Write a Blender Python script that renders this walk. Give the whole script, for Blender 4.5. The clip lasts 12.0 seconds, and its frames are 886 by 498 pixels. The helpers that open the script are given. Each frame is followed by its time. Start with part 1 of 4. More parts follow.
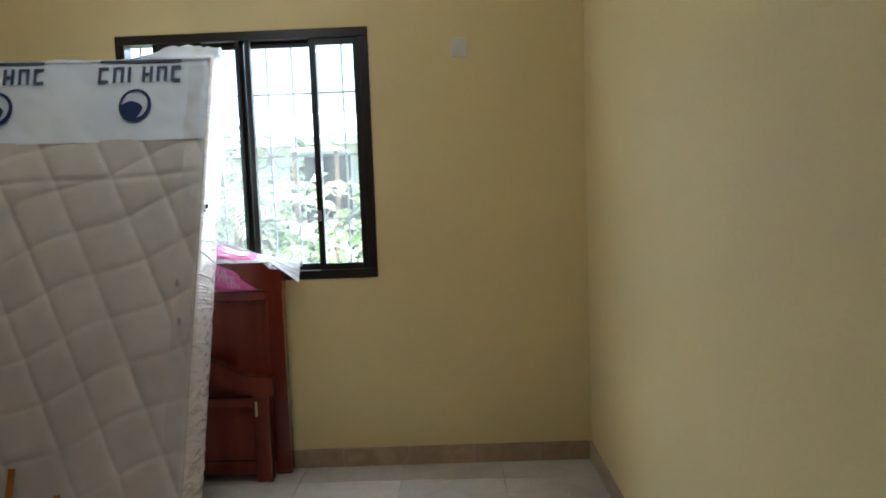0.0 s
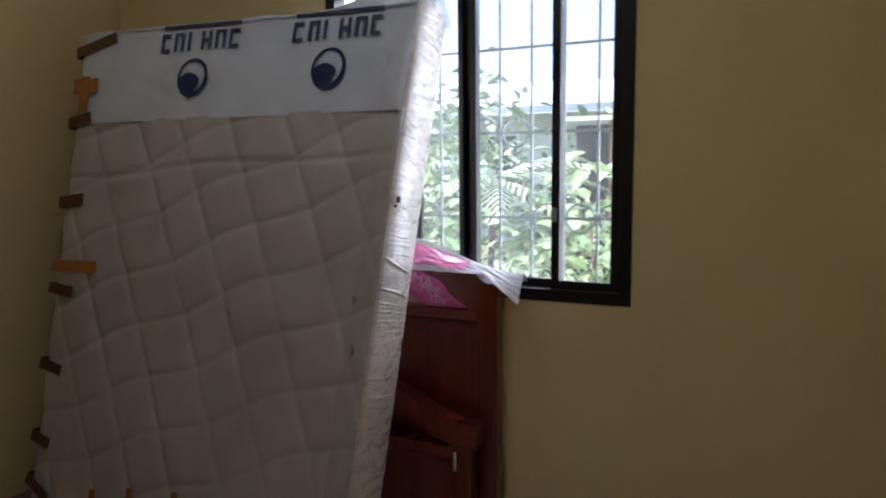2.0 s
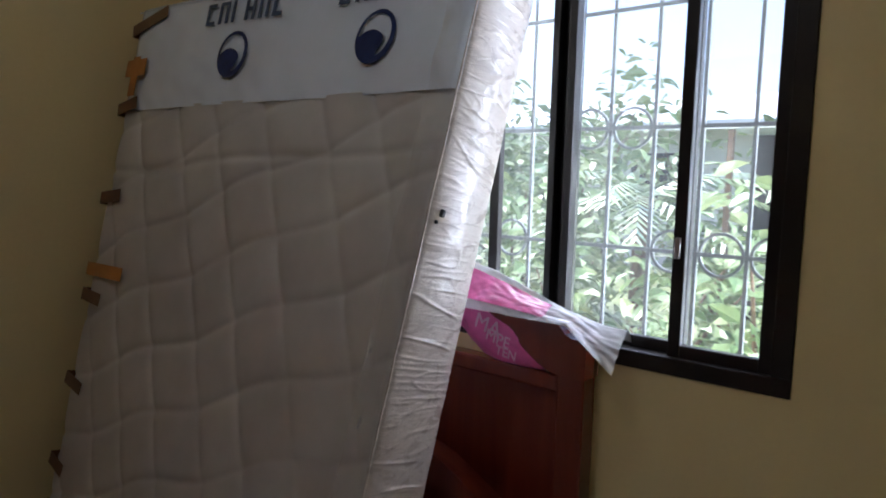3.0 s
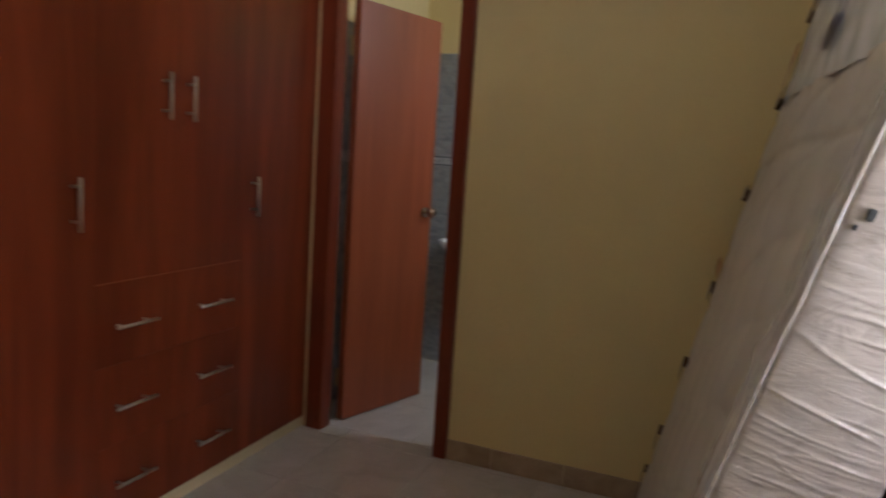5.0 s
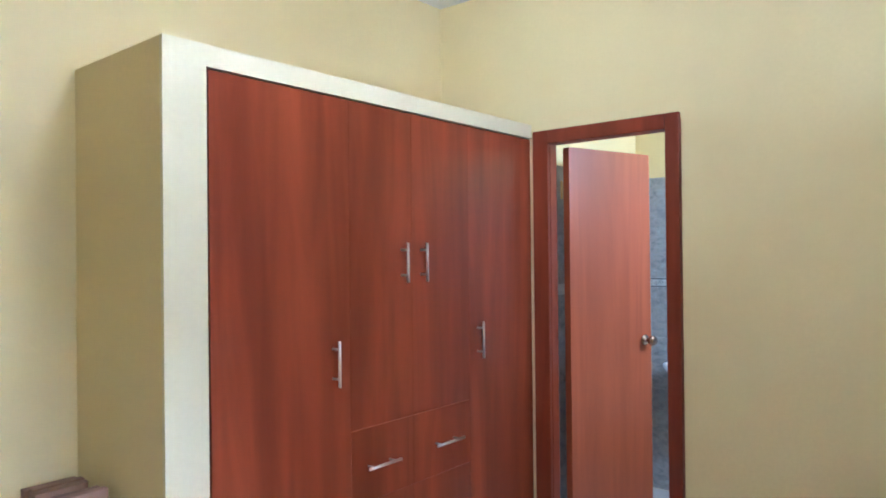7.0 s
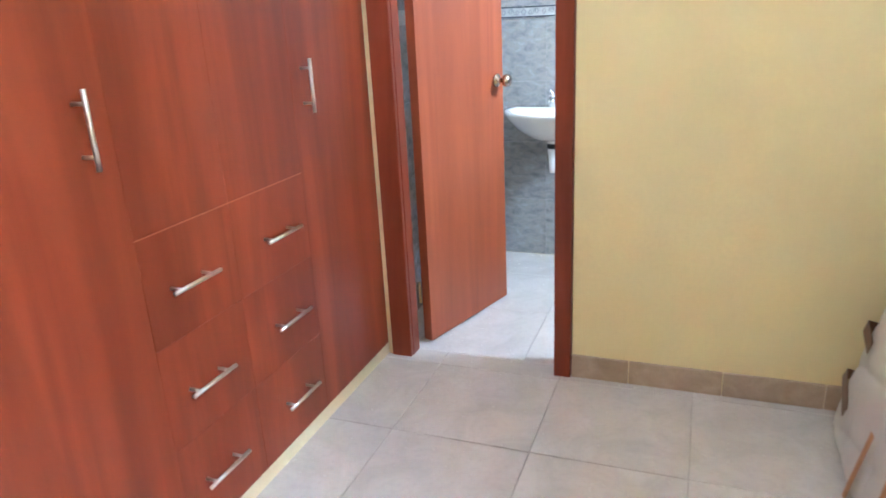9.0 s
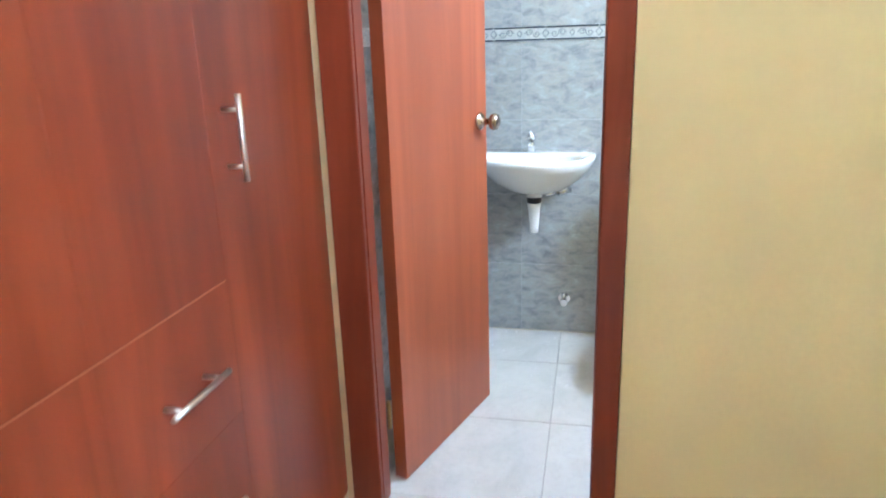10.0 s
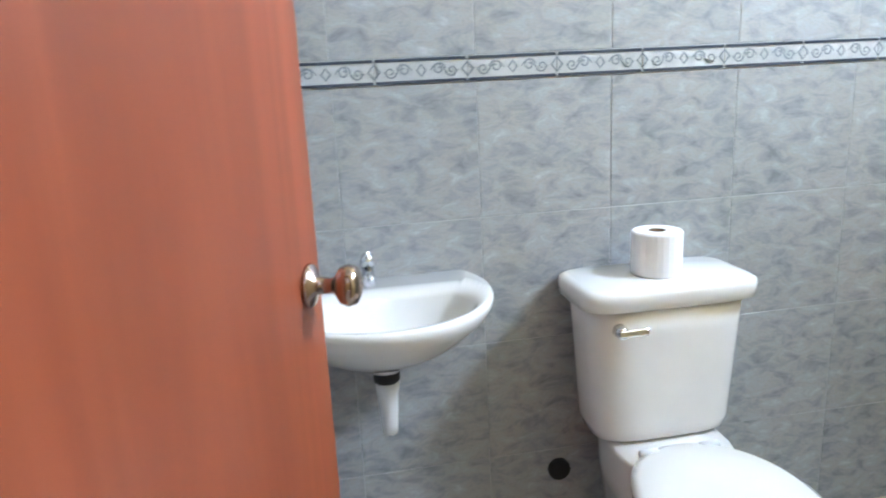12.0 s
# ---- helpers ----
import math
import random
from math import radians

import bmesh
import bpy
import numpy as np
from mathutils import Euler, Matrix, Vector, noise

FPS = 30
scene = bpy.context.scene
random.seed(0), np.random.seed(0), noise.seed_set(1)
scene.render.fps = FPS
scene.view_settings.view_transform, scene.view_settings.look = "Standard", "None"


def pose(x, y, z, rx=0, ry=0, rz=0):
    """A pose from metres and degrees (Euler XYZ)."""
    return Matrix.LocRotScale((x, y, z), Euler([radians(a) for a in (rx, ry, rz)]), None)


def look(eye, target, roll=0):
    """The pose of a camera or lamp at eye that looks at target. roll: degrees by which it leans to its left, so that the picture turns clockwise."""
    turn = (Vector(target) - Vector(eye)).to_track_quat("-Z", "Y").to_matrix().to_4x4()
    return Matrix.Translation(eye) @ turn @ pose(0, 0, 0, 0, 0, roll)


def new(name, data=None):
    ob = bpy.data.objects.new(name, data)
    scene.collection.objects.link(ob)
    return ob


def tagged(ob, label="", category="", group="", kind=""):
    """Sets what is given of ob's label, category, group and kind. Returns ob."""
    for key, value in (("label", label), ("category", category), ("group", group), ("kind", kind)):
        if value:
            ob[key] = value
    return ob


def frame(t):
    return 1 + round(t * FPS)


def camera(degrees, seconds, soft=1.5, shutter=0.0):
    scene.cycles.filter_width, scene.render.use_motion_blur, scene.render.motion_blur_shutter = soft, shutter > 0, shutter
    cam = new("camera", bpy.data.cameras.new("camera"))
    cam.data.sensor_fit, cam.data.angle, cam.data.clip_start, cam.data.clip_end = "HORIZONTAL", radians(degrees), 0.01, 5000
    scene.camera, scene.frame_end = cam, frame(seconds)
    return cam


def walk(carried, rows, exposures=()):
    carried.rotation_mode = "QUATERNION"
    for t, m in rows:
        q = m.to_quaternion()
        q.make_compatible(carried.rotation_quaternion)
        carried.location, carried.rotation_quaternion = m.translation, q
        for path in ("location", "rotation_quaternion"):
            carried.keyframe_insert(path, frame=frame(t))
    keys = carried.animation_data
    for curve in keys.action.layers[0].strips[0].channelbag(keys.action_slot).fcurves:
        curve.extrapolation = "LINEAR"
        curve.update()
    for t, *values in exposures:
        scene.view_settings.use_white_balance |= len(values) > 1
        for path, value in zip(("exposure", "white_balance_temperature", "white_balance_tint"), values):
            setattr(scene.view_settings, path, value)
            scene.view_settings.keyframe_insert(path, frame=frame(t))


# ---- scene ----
cam = camera(65.6, 12.0, soft=1.8, shutter=0.3)
PATH = [
    (0, (2.681, -0.938, 1.313), (2.649, 1.055, 1.149), -2.2),
    (0.5, (2.677, -0.823, 1.314), (2.529, 1.162, 1.121), -1.0),
    (1, (2.704, -0.616, 1.242), (2.435, 1.354, 1.028), -0.8),
    (1.5, (2.646, -0.339, 1.278), (2.182, 1.596, 1.068), -0.5),
    (2, (2.725, 0.022, 1.399), (1.867, 1.813, 1.158), -0.7),
    (2.5, (2.701, 0.311, 1.368), (1.646, 1.987, 1.089), 2.7),
    (2.7, (2.682, 0.506, 1.375), (1.527, 2.119, 1.126), 2.1),
    (4.3, (2.617, 1.392, 1.316), (0.723, 2.015, 1.154), 3.0),
    (4.5, (2.625, 1.534, 1.352), (0.650, 1.739, 1.116), 1.1),
    (5, (2.761, 1.74, 1.334), (0.914, 1.02, 1.069), 3.8),
    (5.5, (2.884, 1.788, 1.364), (1.225, 0.689, 1.165), -0.3),
    (6, (2.897, 1.825, 1.445), (1.356, 0.554, 1.348), -2.2),
    (6.5, (2.894, 1.828, 1.519), (1.366, 0.537, 1.535), -2.3),
    (7, (2.893, 1.842, 1.51), (1.36, 0.559, 1.522), -0.6),
    (7.5, (2.85, 1.828, 1.391), (1.17, 0.753, 1.24), -1.9),
    (7.7, (2.842, 1.776, 1.327), (1.101, 0.833, 1.048), -2.5),
    (9.3, (2.126, 0.994, 1.291), (0.357, 0.34, 0.624), -3.3),
    (9.5, (1.998, 0.901, 1.26), (0.195, 0.321, 0.617), -3.1),
    (10, (1.619, 0.662, 1.282), (-0.251, 0.245, 0.709), -1.9),
    (10.5, (1.201, 0.435, 1.302), (-0.744, 0.325, 0.847), -2.9),
    (11, (0.877, 0.39, 1.232), (-1.092, 0.291, 0.895), -2.8),
    (11.5, (0.528, 0.344, 1.244), (-1.426, 0.365, 0.819), -0.8),
    (12, (0.243, 0.325, 1.282), (-1.657, 0.652, 0.813), -2.9),
]
EXPOSURES = [(0.0, 2.55, 5500, 6), (0.5, 2.25, 5600, 10), (1.0, 2.1, 5700, 12), (2.0, 1.55, 5600, 16), (2.5, 1.55, 5600, 16), (4.3, 1.25, 5200, 14), (4.9, 1.75, 6200, 18), (5.5, 3.3, 6200, 24), (6.2, 3.85, 5000, 12), (7.7, 4.0, 4600, 12),
             (9.3, 4.75, 4950, 10), (10.5, 4.6, 4800, 6), (11.2, 4.4, 4700, 8), (12.0, 4.05, 5200, 12)]
walk(cam, [(t, look(eye, target, roll)) for t, eye, target, roll in PATH], EXPOSURES)

# ---- world, sun, daylight ----
world = bpy.data.worlds.new("sky")
scene.world = world
world.use_nodes = True
wn = world.node_tree.nodes
sky = wn.new("ShaderNodeTexSky")
sky.sky_type, sky.sun_disc = "NISHITA", False
sky.sun_elevation, sky.sun_rotation = radians(65), radians(263)
sky.air_density, sky.dust_density = 1.0, 4.0
wn["Background"].inputs[1].default_value = 0.15
world.node_tree.links.new(sky.outputs[0], wn["Background"].inputs[0])
sun = new("sun", bpy.data.lights.new("sun", "SUN"))
sun.data.energy, sun.data.angle, sun.data.color = 5.0, radians(12), (1.0, 0.96, 0.9)
sun.matrix_world = look((-9.2, -1.1, 20), (0, 0, 0))


def area_lamp(name, eye, target, w, h, watts, color):
    ob = new(name, bpy.data.lights.new(name, "AREA"))
    ob.data.shape, ob.data.size, ob.data.size_y = "RECTANGLE", w, h
    ob.data.energy, ob.data.color = watts, color
    ob.matrix_world = look(eye, target)
    return ob


# daylight of the open sky above the bedroom window, and of the small bathroom window
area_lamp("window_daylight", (1.72, 3.16, 2.75), (1.9, 1.31, 1.0), 1.9, 1.1, 34, (0.93, 0.97, 1.0))
area_lamp("yard_daylight", (3.42, 3.06, 1.15), (0.7, 1.26, 1.55), 1.7, 1.7, 58, (0.93, 0.98, 1.0))
area_lamp("bathroom_daylight", (-0.48, 2.27, 2.32), (-0.95, 0.7, 0.8), 0.44, 0.36, 4.2, (0.86, 0.94, 1.0))
area_lamp("sunlit_ground_daylight", (1.72, 2.96, 0.22), (1.75, 1.41, 1.9), 1.6, 0.6, 16, (0.98, 1.0, 0.94))

# the bulb in the middle of the bedroom ceiling; its light leaves from just under the glass
BULB = (1.69, 0.85, 2.64)
bulb_light = new("bulb_light", bpy.data.lights.new("bulb_light", "POINT"))
bulb_light.data.energy, bulb_light.data.shadow_soft_size, bulb_light.data.color = 1.9, 0.035, (1.0, 0.97, 0.93)
bulb_light.location = BULB

# ---- materials ----


def material(name, build):
    m = bpy.data.materials.new(name)
    m.use_nodes = True
    nt = m.node_tree
    build(nt, nt.nodes["Principled BSDF"])
    return m


def node(nt, kind, **values):
    n = nt.nodes.new(kind)
    for k, v in values.items():
        n.inputs[k].default_value = v
    return n


def coords(nt, scale=(1, 1, 1), out="Object", turn=(0, 0, 0)):
    c = nt.nodes.new("ShaderNodeTexCoord")
    m = node(nt, "ShaderNodeMapping", Scale=scale, Rotation=turn)
    nt.links.new(c.outputs[out], m.inputs[0])
    return m.outputs[0]


def noise_tex(nt, vec, scale, detail=4.0, rough=0.55, distort=0.0):
    n = node(nt, "ShaderNodeTexNoise", Scale=scale, Detail=detail, Roughness=rough, Distortion=distort)
    nt.links.new(vec, n.inputs["Vector"])
    return n.outputs[0]


def ramp(nt, fac, stops):
    r = nt.nodes.new("ShaderNodeValToRGB")
    e = r.color_ramp.elements
    while len(e) < len(stops):
        e.new(0.5)
    for k, (p, c) in enumerate(stops):
        e[k].position, e[k].color = p, (*c, 1)
    nt.links.new(fac, r.inputs[0])
    return r.outputs[0]


def mix(nt, a, b, fac, mode="MIX"):
    m = nt.nodes.new("ShaderNodeMix")
    m.data_type, m.blend_type = "RGBA", mode
    for sock, v in ((m.inputs[0], fac), (m.inputs[6], a), (m.inputs[7], b)):
        if isinstance(v, bpy.types.NodeSocket):
            nt.links.new(v, sock)
        else:
            sock.default_value = v if isinstance(v, float) else (*v, 1)
    return m.outputs[2]


def bump(nt, bsdf, height, strength, distance=0.01):
    b = node(nt, "ShaderNodeBump", Strength=strength, Distance=distance)
    nt.links.new(height, b.inputs["Height"])
    nt.links.new(b.outputs[0], bsdf.inputs["Normal"])


def scaled(c, k):
    return tuple(v * k for v in c)


def paint(name, color, worn=0.12, grain=60.0, rough=0.6):
    def build(nt, b):
        v = coords(nt)
        big = noise_tex(nt, v, 1.3, 5, 0.6)
        fine = noise_tex(nt, v, grain, 3)
        base = ramp(nt, big, [(0.3, scaled(color, 1 - worn)), (0.7, color)])
        nt.links.new(mix(nt, base, scaled(color, 0.9), fine, "MIX"), b.inputs["Base Color"])
        nt.links.new(ramp(nt, big, [(0.3, (rough - 0.08,) * 3), (0.7, (rough + 0.1,) * 3)]), b.inputs["Roughness"])
        bump(nt, b, fine, 0.12, 0.004)
    return material(name, build)


def wood(name, dark, light, along="z", rough=0.33, size=1.0, coat=0.0, spec=0.32):
    sc = {"z": (6, 6, 0.5), "x": (0.5, 6, 6)}[along]

    def build(nt, b):
        v = coords(nt, scaled(sc, size))
        info = nt.nodes.new("ShaderNodeObjectInfo")
        shift = nt.nodes.new("ShaderNodeVectorMath")
        shift.operation = "MULTIPLY_ADD"
        shift.inputs[1].default_value, shift.inputs[2].default_value = (1, 1, 1), (0, 0, 0)
        nt.links.new(v, shift.inputs[0])
        comb = nt.nodes.new("ShaderNodeCombineXYZ")
        mul = nt.nodes.new("ShaderNodeMath")
        mul.operation = "MULTIPLY"
        mul.inputs[1].default_value = 7.0
        nt.links.new(info.outputs["Random"], mul.inputs[0])
        nt.links.new(mul.outputs[0], comb.inputs[0])
        nt.links.new(mul.outputs[0], comb.inputs[1])
        nt.links.new(comb.outputs[0], shift.inputs[2])
        v = shift.outputs[0]
        broad = noise_tex(nt, v, 0.34, 3, 0.5, 2.2)
        streak = noise_tex(nt, v, 1.1, 4, 0.5, 1.8)
        pores = noise_tex(nt, v, 16.0, 2, 0.5)
        c1 = ramp(nt, streak, [(0.25, dark), (0.78, light)])
        figure = noise_tex(nt, v, 0.5, 4, 0.5, 4.0)
        c1 = mix(nt, c1, scaled(dark, 0.6), ramp(nt, figure, [(0.34, (0.42,) * 3), (0.58, (0, 0, 0))]), "MIX")
        c2 = mix(nt, c1, scaled(dark, 0.7), ramp(nt, broad, [(0.42, (0, 0, 0)), (0.68, (0.62,) * 3)]), "MIX")
        c3 = mix(nt, c2, scaled(dark, 0.55), ramp(nt, pores, [(0.62, (0, 0, 0)), (0.75, (0.12,) * 3)]), "MIX")
        nt.links.new(c3, b.inputs["Base Color"])
        b.inputs["Roughness"].default_value = rough
        b.inputs["Specular IOR Level"].default_value = spec
        b.inputs["Coat Weight"].default_value = coat
        bump(nt, b, streak, 0.05, 0.002)
    return material(name, build)


def glazed(name, stops, scale, rough=0.18, vary=0.06, distort=0.8, stretch=(1, 1, 1), turn=(0, 0, 0)):
    def build(nt, b):
        v = coords(nt, stretch, turn=turn)
        info = nt.nodes.new("ShaderNodeObjectInfo")
        add = nt.nodes.new("ShaderNodeVectorMath")
        add.operation = "ADD"
        comb = nt.nodes.new("ShaderNodeCombineXYZ")
        mul = nt.nodes.new("ShaderNodeMath")
        mul.operation, mul.inputs[1].default_value = "MULTIPLY", 9.0
        nt.links.new(info.outputs["Random"], mul.inputs[0])
        nt.links.new(mul.outputs[0], comb.inputs[2])
        nt.links.new(v, add.inputs[0])
        nt.links.new(comb.outputs[0], add.inputs[1])
        cloud = noise_tex(nt, add.outputs[0], scale, 6, 0.62, distort)
        fine = noise_tex(nt, add.outputs[0], scale * 9, 3)
        col = ramp(nt, cloud, stops)
        col = mix(nt, col, scaled(stops[0][1], 0.8), ramp(nt, fine, [(0.5, (0, 0, 0)), (0.8, (0.35,) * 3)]), "MIX")
        hsv = nt.nodes.new("ShaderNodeHueSaturation")
        rng = node(nt, "ShaderNodeMapRange")
        rng.inputs["To Min"].default_value, rng.inputs["To Max"].default_value = 1 - vary, 1 + vary
        nt.links.new(info.outputs["Random"], rng.inputs[0])
        nt.links.new(rng.outputs[0], hsv.inputs["Value"])
        nt.links.new(col, hsv.inputs["Color"])
        nt.links.new(hsv.outputs[0], b.inputs["Base Color"])
        nt.links.new(ramp(nt, fine, [(0.3, (rough,) * 3), (0.8, (rough + 0.15,) * 3)]), b.inputs["Roughness"])
        bump(nt, b, cloud, 0.05, 0.003)
    return material(name, build)


def plain(name, color, rough=0.5, metal=0.0, mottled=0.1, scale=12.0, coat=0.0, trans=0.0, ior=1.45):
    def build(nt, b):
        n = noise_tex(nt, coords(nt), scale, 4)
        nt.links.new(ramp(nt, n, [(0.3, scaled(color, 1 - mottled)), (0.7, scaled(color, 1 + mottled))]), b.inputs["Base Color"])
        b.inputs["Roughness"].default_value, b.inputs["Metallic"].default_value = rough, metal
        b.inputs["Coat Weight"].default_value, b.inputs["Transmission Weight"].default_value = coat, trans
        b.inputs["IOR"].default_value = ior
        bump(nt, b, n, 0.04, 0.002)
    return material(name, build)


YELLOW = (0.80, 0.65, 0.325)
M_wall = paint("yellow_wall_paint", YELLOW)
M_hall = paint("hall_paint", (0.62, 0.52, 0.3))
M_ceiling = paint("white_ceiling_paint", (0.80, 0.78, 0.73), 0.05)
M_trim = paint("cream_plaster_edge", (0.76, 0.665, 0.43), 0.07)
M_wood = wood("red_laminate", (0.19, 0.032, 0.0105), (0.31, 0.061, 0.020))
M_door = wood("red_door_veneer", (0.28, 0.063, 0.021), (0.38, 0.094, 0.034), rough=0.36, spec=0.5)
M_frame = wood("red_door_frame", (0.17, 0.028, 0.010), (0.26, 0.048, 0.018), rough=0.35)
M_edge = plain("pale_band_edge", (0.66, 0.50, 0.28), 0.5)
M_lip = plain("light_catch_edge", (0.36, 0.115, 0.05), 0.4)
M_bath_grout = plain("pale_tile_grout", (0.42, 0.43, 0.43), 0.8)
M_bed = wood("cherry_bed_wood", (0.13, 0.019, 0.008), (0.24, 0.040, 0.015), rough=0.24, coat=0.4)
M_board = wood("pinkish_board", (0.36, 0.20, 0.14), (0.50, 0.30, 0.22), rough=0.6)
M_board_dark = wood("brown_board_edge", (0.22, 0.125, 0.08), (0.36, 0.22, 0.145), rough=0.6)
M_tile = glazed("beige_floor_tile", [(0.3, (0.49, 0.455, 0.41)), (0.7, (0.60, 0.565, 0.52))], 5.0, 0.16, 0.03)
M_grout = plain("floor_grout", (0.42, 0.39, 0.35), 0.85)
M_skirt = glazed("tan_skirting_tile", [(0.3, (0.34, 0.235, 0.15)), (0.7, (0.46, 0.34, 0.23))], 9.0, 0.3, 0.06)
M_bath = glazed("grey_marbled_tile", [(0.30, (0.22, 0.23, 0.235)), (0.44, (0.31, 0.32, 0.325)), (0.52, (0.37, 0.36, 0.345)), (0.60, (0.37, 0.38, 0.385)), (0.72, (0.47, 0.48, 0.49))], 19.0, 0.16, 0.05, 0.5, (1, 0.8, 1.5), (radians(-30), 0, 0))
M_band = glazed("pale_border_tile", [(0.3, (0.45, 0.47, 0.48)), (0.7, (0.60, 0.61, 0.60))], 14.0, 0.2)
M_band_line = plain("dark_border_line", (0.05, 0.06, 0.08), 0.3)
M_band_motif = plain("grey_border_motif", (0.24, 0.26, 0.28), 0.3)
M_ceramic = plain("white_ceramic", (0.82, 0.80, 0.76), 0.08, mottled=0.02, coat=0.5)
M_chrome = plain("chrome", (0.75, 0.75, 0.77), 0.1, 1.0, 0.03)
M_steel = plain("brushed_steel", (0.62, 0.60, 0.57), 0.3, 1.0, 0.06, 60)
M_knob = plain("dark_polished_metal", (0.40, 0.31, 0.26), 0.14, 1.0, 0.06)
M_hinge = plain("brassy_hinge", (0.55, 0.42, 0.20), 0.35, 1.0, 0.1)
def build_bulb(nt, b):
    b.inputs["Base Color"].default_value = (0.9, 0.9, 0.88, 1)
    b.inputs["Emission Color"].default_value, b.inputs["Emission Strength"].default_value = (1.0, 0.96, 0.90, 1), 3.0


M_bulb = material("lit_bulb_glass", build_bulb)
M_rubber = plain("black_rubber", (0.02, 0.02, 0.02), 0.6)
M_pvc = plain("white_pvc", (0.8, 0.8, 0.8), 0.35, mottled=0.03)
M_alu = plain("dark_bronze_aluminium", (0.016, 0.013, 0.011), 0.38, 0.2, 0.15)
M_iron = plain("grey_painted_iron", (0.19, 0.20, 0.19), 0.55, 0.0, 0.12, 30)
M_paper = plain("tissue_paper", (0.85, 0.84, 0.83), 0.9, mottled=0.03, scale=40)
M_card = plain("brown_card", (0.28, 0.2, 0.14), 0.9)
M_navy = plain("navy_print", (0.012, 0.028, 0.12), 0.35, mottled=0.25, scale=25)
M_print = plain("blue_grey_print", (0.05, 0.08, 0.15), 0.35, mottled=0.25, scale=25)
M_tape = plain("brown_packing_tape", (0.13, 0.055, 0.022), 0.3, mottled=0.2)
M_orange = plain("orange_tape", (0.42, 0.17, 0.03), 0.35, mottled=0.2)
M_pink = plain("pink_plastic", (0.78, 0.13, 0.38), 0.28, mottled=0.12, scale=20, trans=0.15)
M_pink_pale = plain("pale_pink_print", (0.85, 0.55, 0.68), 0.4)
M_white_bag = plain("white_plastic_bag", (0.86, 0.85, 0.87), 0.3, mottled=0.05, trans=0.45, ior=1.15)
M_quilt = plain("cream_quilted_fabric", (0.57, 0.545, 0.515), 0.36, mottled=0.07, scale=7, coat=0.35)
M_label = plain("pale_blue_label_film", (0.74, 0.81, 0.91), 0.22, mottled=0.05, scale=5, coat=0.5)
M_switch = plain("white_switch_plastic", (0.75, 0.72, 0.62), 0.4)


def build_clear(nt, b):
    """Thin clear film: mostly see-through, with a milky gloss."""
    n = noise_tex(nt, coords(nt, (2, 1, 1)), 6.0, 3, 0.5, 0.6)
    b.inputs["Base Color"].default_value, b.inputs["Roughness"].default_value = (0.85, 0.87, 0.9, 1), 0.16
    b.inputs["Specular IOR Level"].default_value = 0.7
    bump(nt, b, n, 0.3, 0.004)
    both = nt.nodes.new("ShaderNodeMixShader")
    clear = nt.nodes.new("ShaderNodeBsdfTransparent")
    nt.links.new(ramp(nt, n, [(0.35, (0.06,) * 3), (0.7, (0.3,) * 3)]), both.inputs[0])
    nt.links.new(clear.outputs[0], both.inputs[1])
    nt.links.new(b.outputs[0], both.inputs[2])
    nt.links.new(both.outputs[0], nt.nodes["Material Output"].inputs[0])


M_clear = material("clear_packing_film", build_clear)


def build_film(nt, b):
    n = noise_tex(nt, coords(nt, (1, 1, 2.4)), 9.0, 6, 0.62, 1.6)
    f = noise_tex(nt, coords(nt, (1, 0.8, 4.0)), 16.0, 5, 0.6, 1.1)
    crease = ramp(nt, f, [(0.44, (0, 0, 0)), (0.5, (1, 1, 1)), (0.56, (0, 0, 0))])
    nt.links.new(ramp(nt, n, [(0.32, (0.46, 0.39, 0.33)), (0.6, (0.55, 0.475, 0.41)), (0.75, (0.64, 0.58, 0.53))]), b.inputs["Base Color"])
    nt.links.new(ramp(nt, n, [(0.3, (0.2,) * 3), (0.7, (0.4,) * 3)]), b.inputs["Roughness"])
    b.inputs["Coat Weight"].default_value = 0.6
    bump(nt, b, crease, 0.22, 0.003)


M_film = material("wrinkled_clear_film", build_film)


def build_glass(nt, b):
    """Clear glass under a thin film of dust, whose milkiness also paints in the daylight glare."""
    b.inputs["Base Color"].default_value = (1, 1, 1, 1)
    b.inputs["Roughness"].default_value, b.inputs["Transmission Weight"].default_value, b.inputs["IOR"].default_value = 0.0, 1.0, 1.45
    dust_haze = node(nt, "ShaderNodeBsdfTranslucent", Color=(0.8, 0.8, 0.78, 1))
    both = nt.nodes.new("ShaderNodeMixShader")
    n = noise_tex(nt, coords(nt, (1, 1, 0.5)), 4.0, 5)
    nt.links.new(ramp(nt, n, [(0.3, (0.012,) * 3), (0.7, (0.03,) * 3)]), both.inputs[0])
    nt.links.new(b.outputs[0], both.inputs[1])
    nt.links.new(dust_haze.outputs[0], both.inputs[2])
    nt.links.new(both.outputs[0], nt.nodes["Material Output"].inputs[0])


M_glass = material("window_glass", build_glass)


def build_leaf(nt, b):
    g = nt.nodes.new("ShaderNodeNewGeometry")
    nt.links.new(ramp(nt, g.outputs["Random Per Island"], [(0.0, (0.08, 0.14, 0.045)), (0.5, (0.15, 0.22, 0.085)), (1.0, (0.25, 0.30, 0.16))]), b.inputs["Base Color"])
    b.inputs["Roughness"].default_value, b.inputs["Transmission Weight"].default_value = 0.4, 0.3


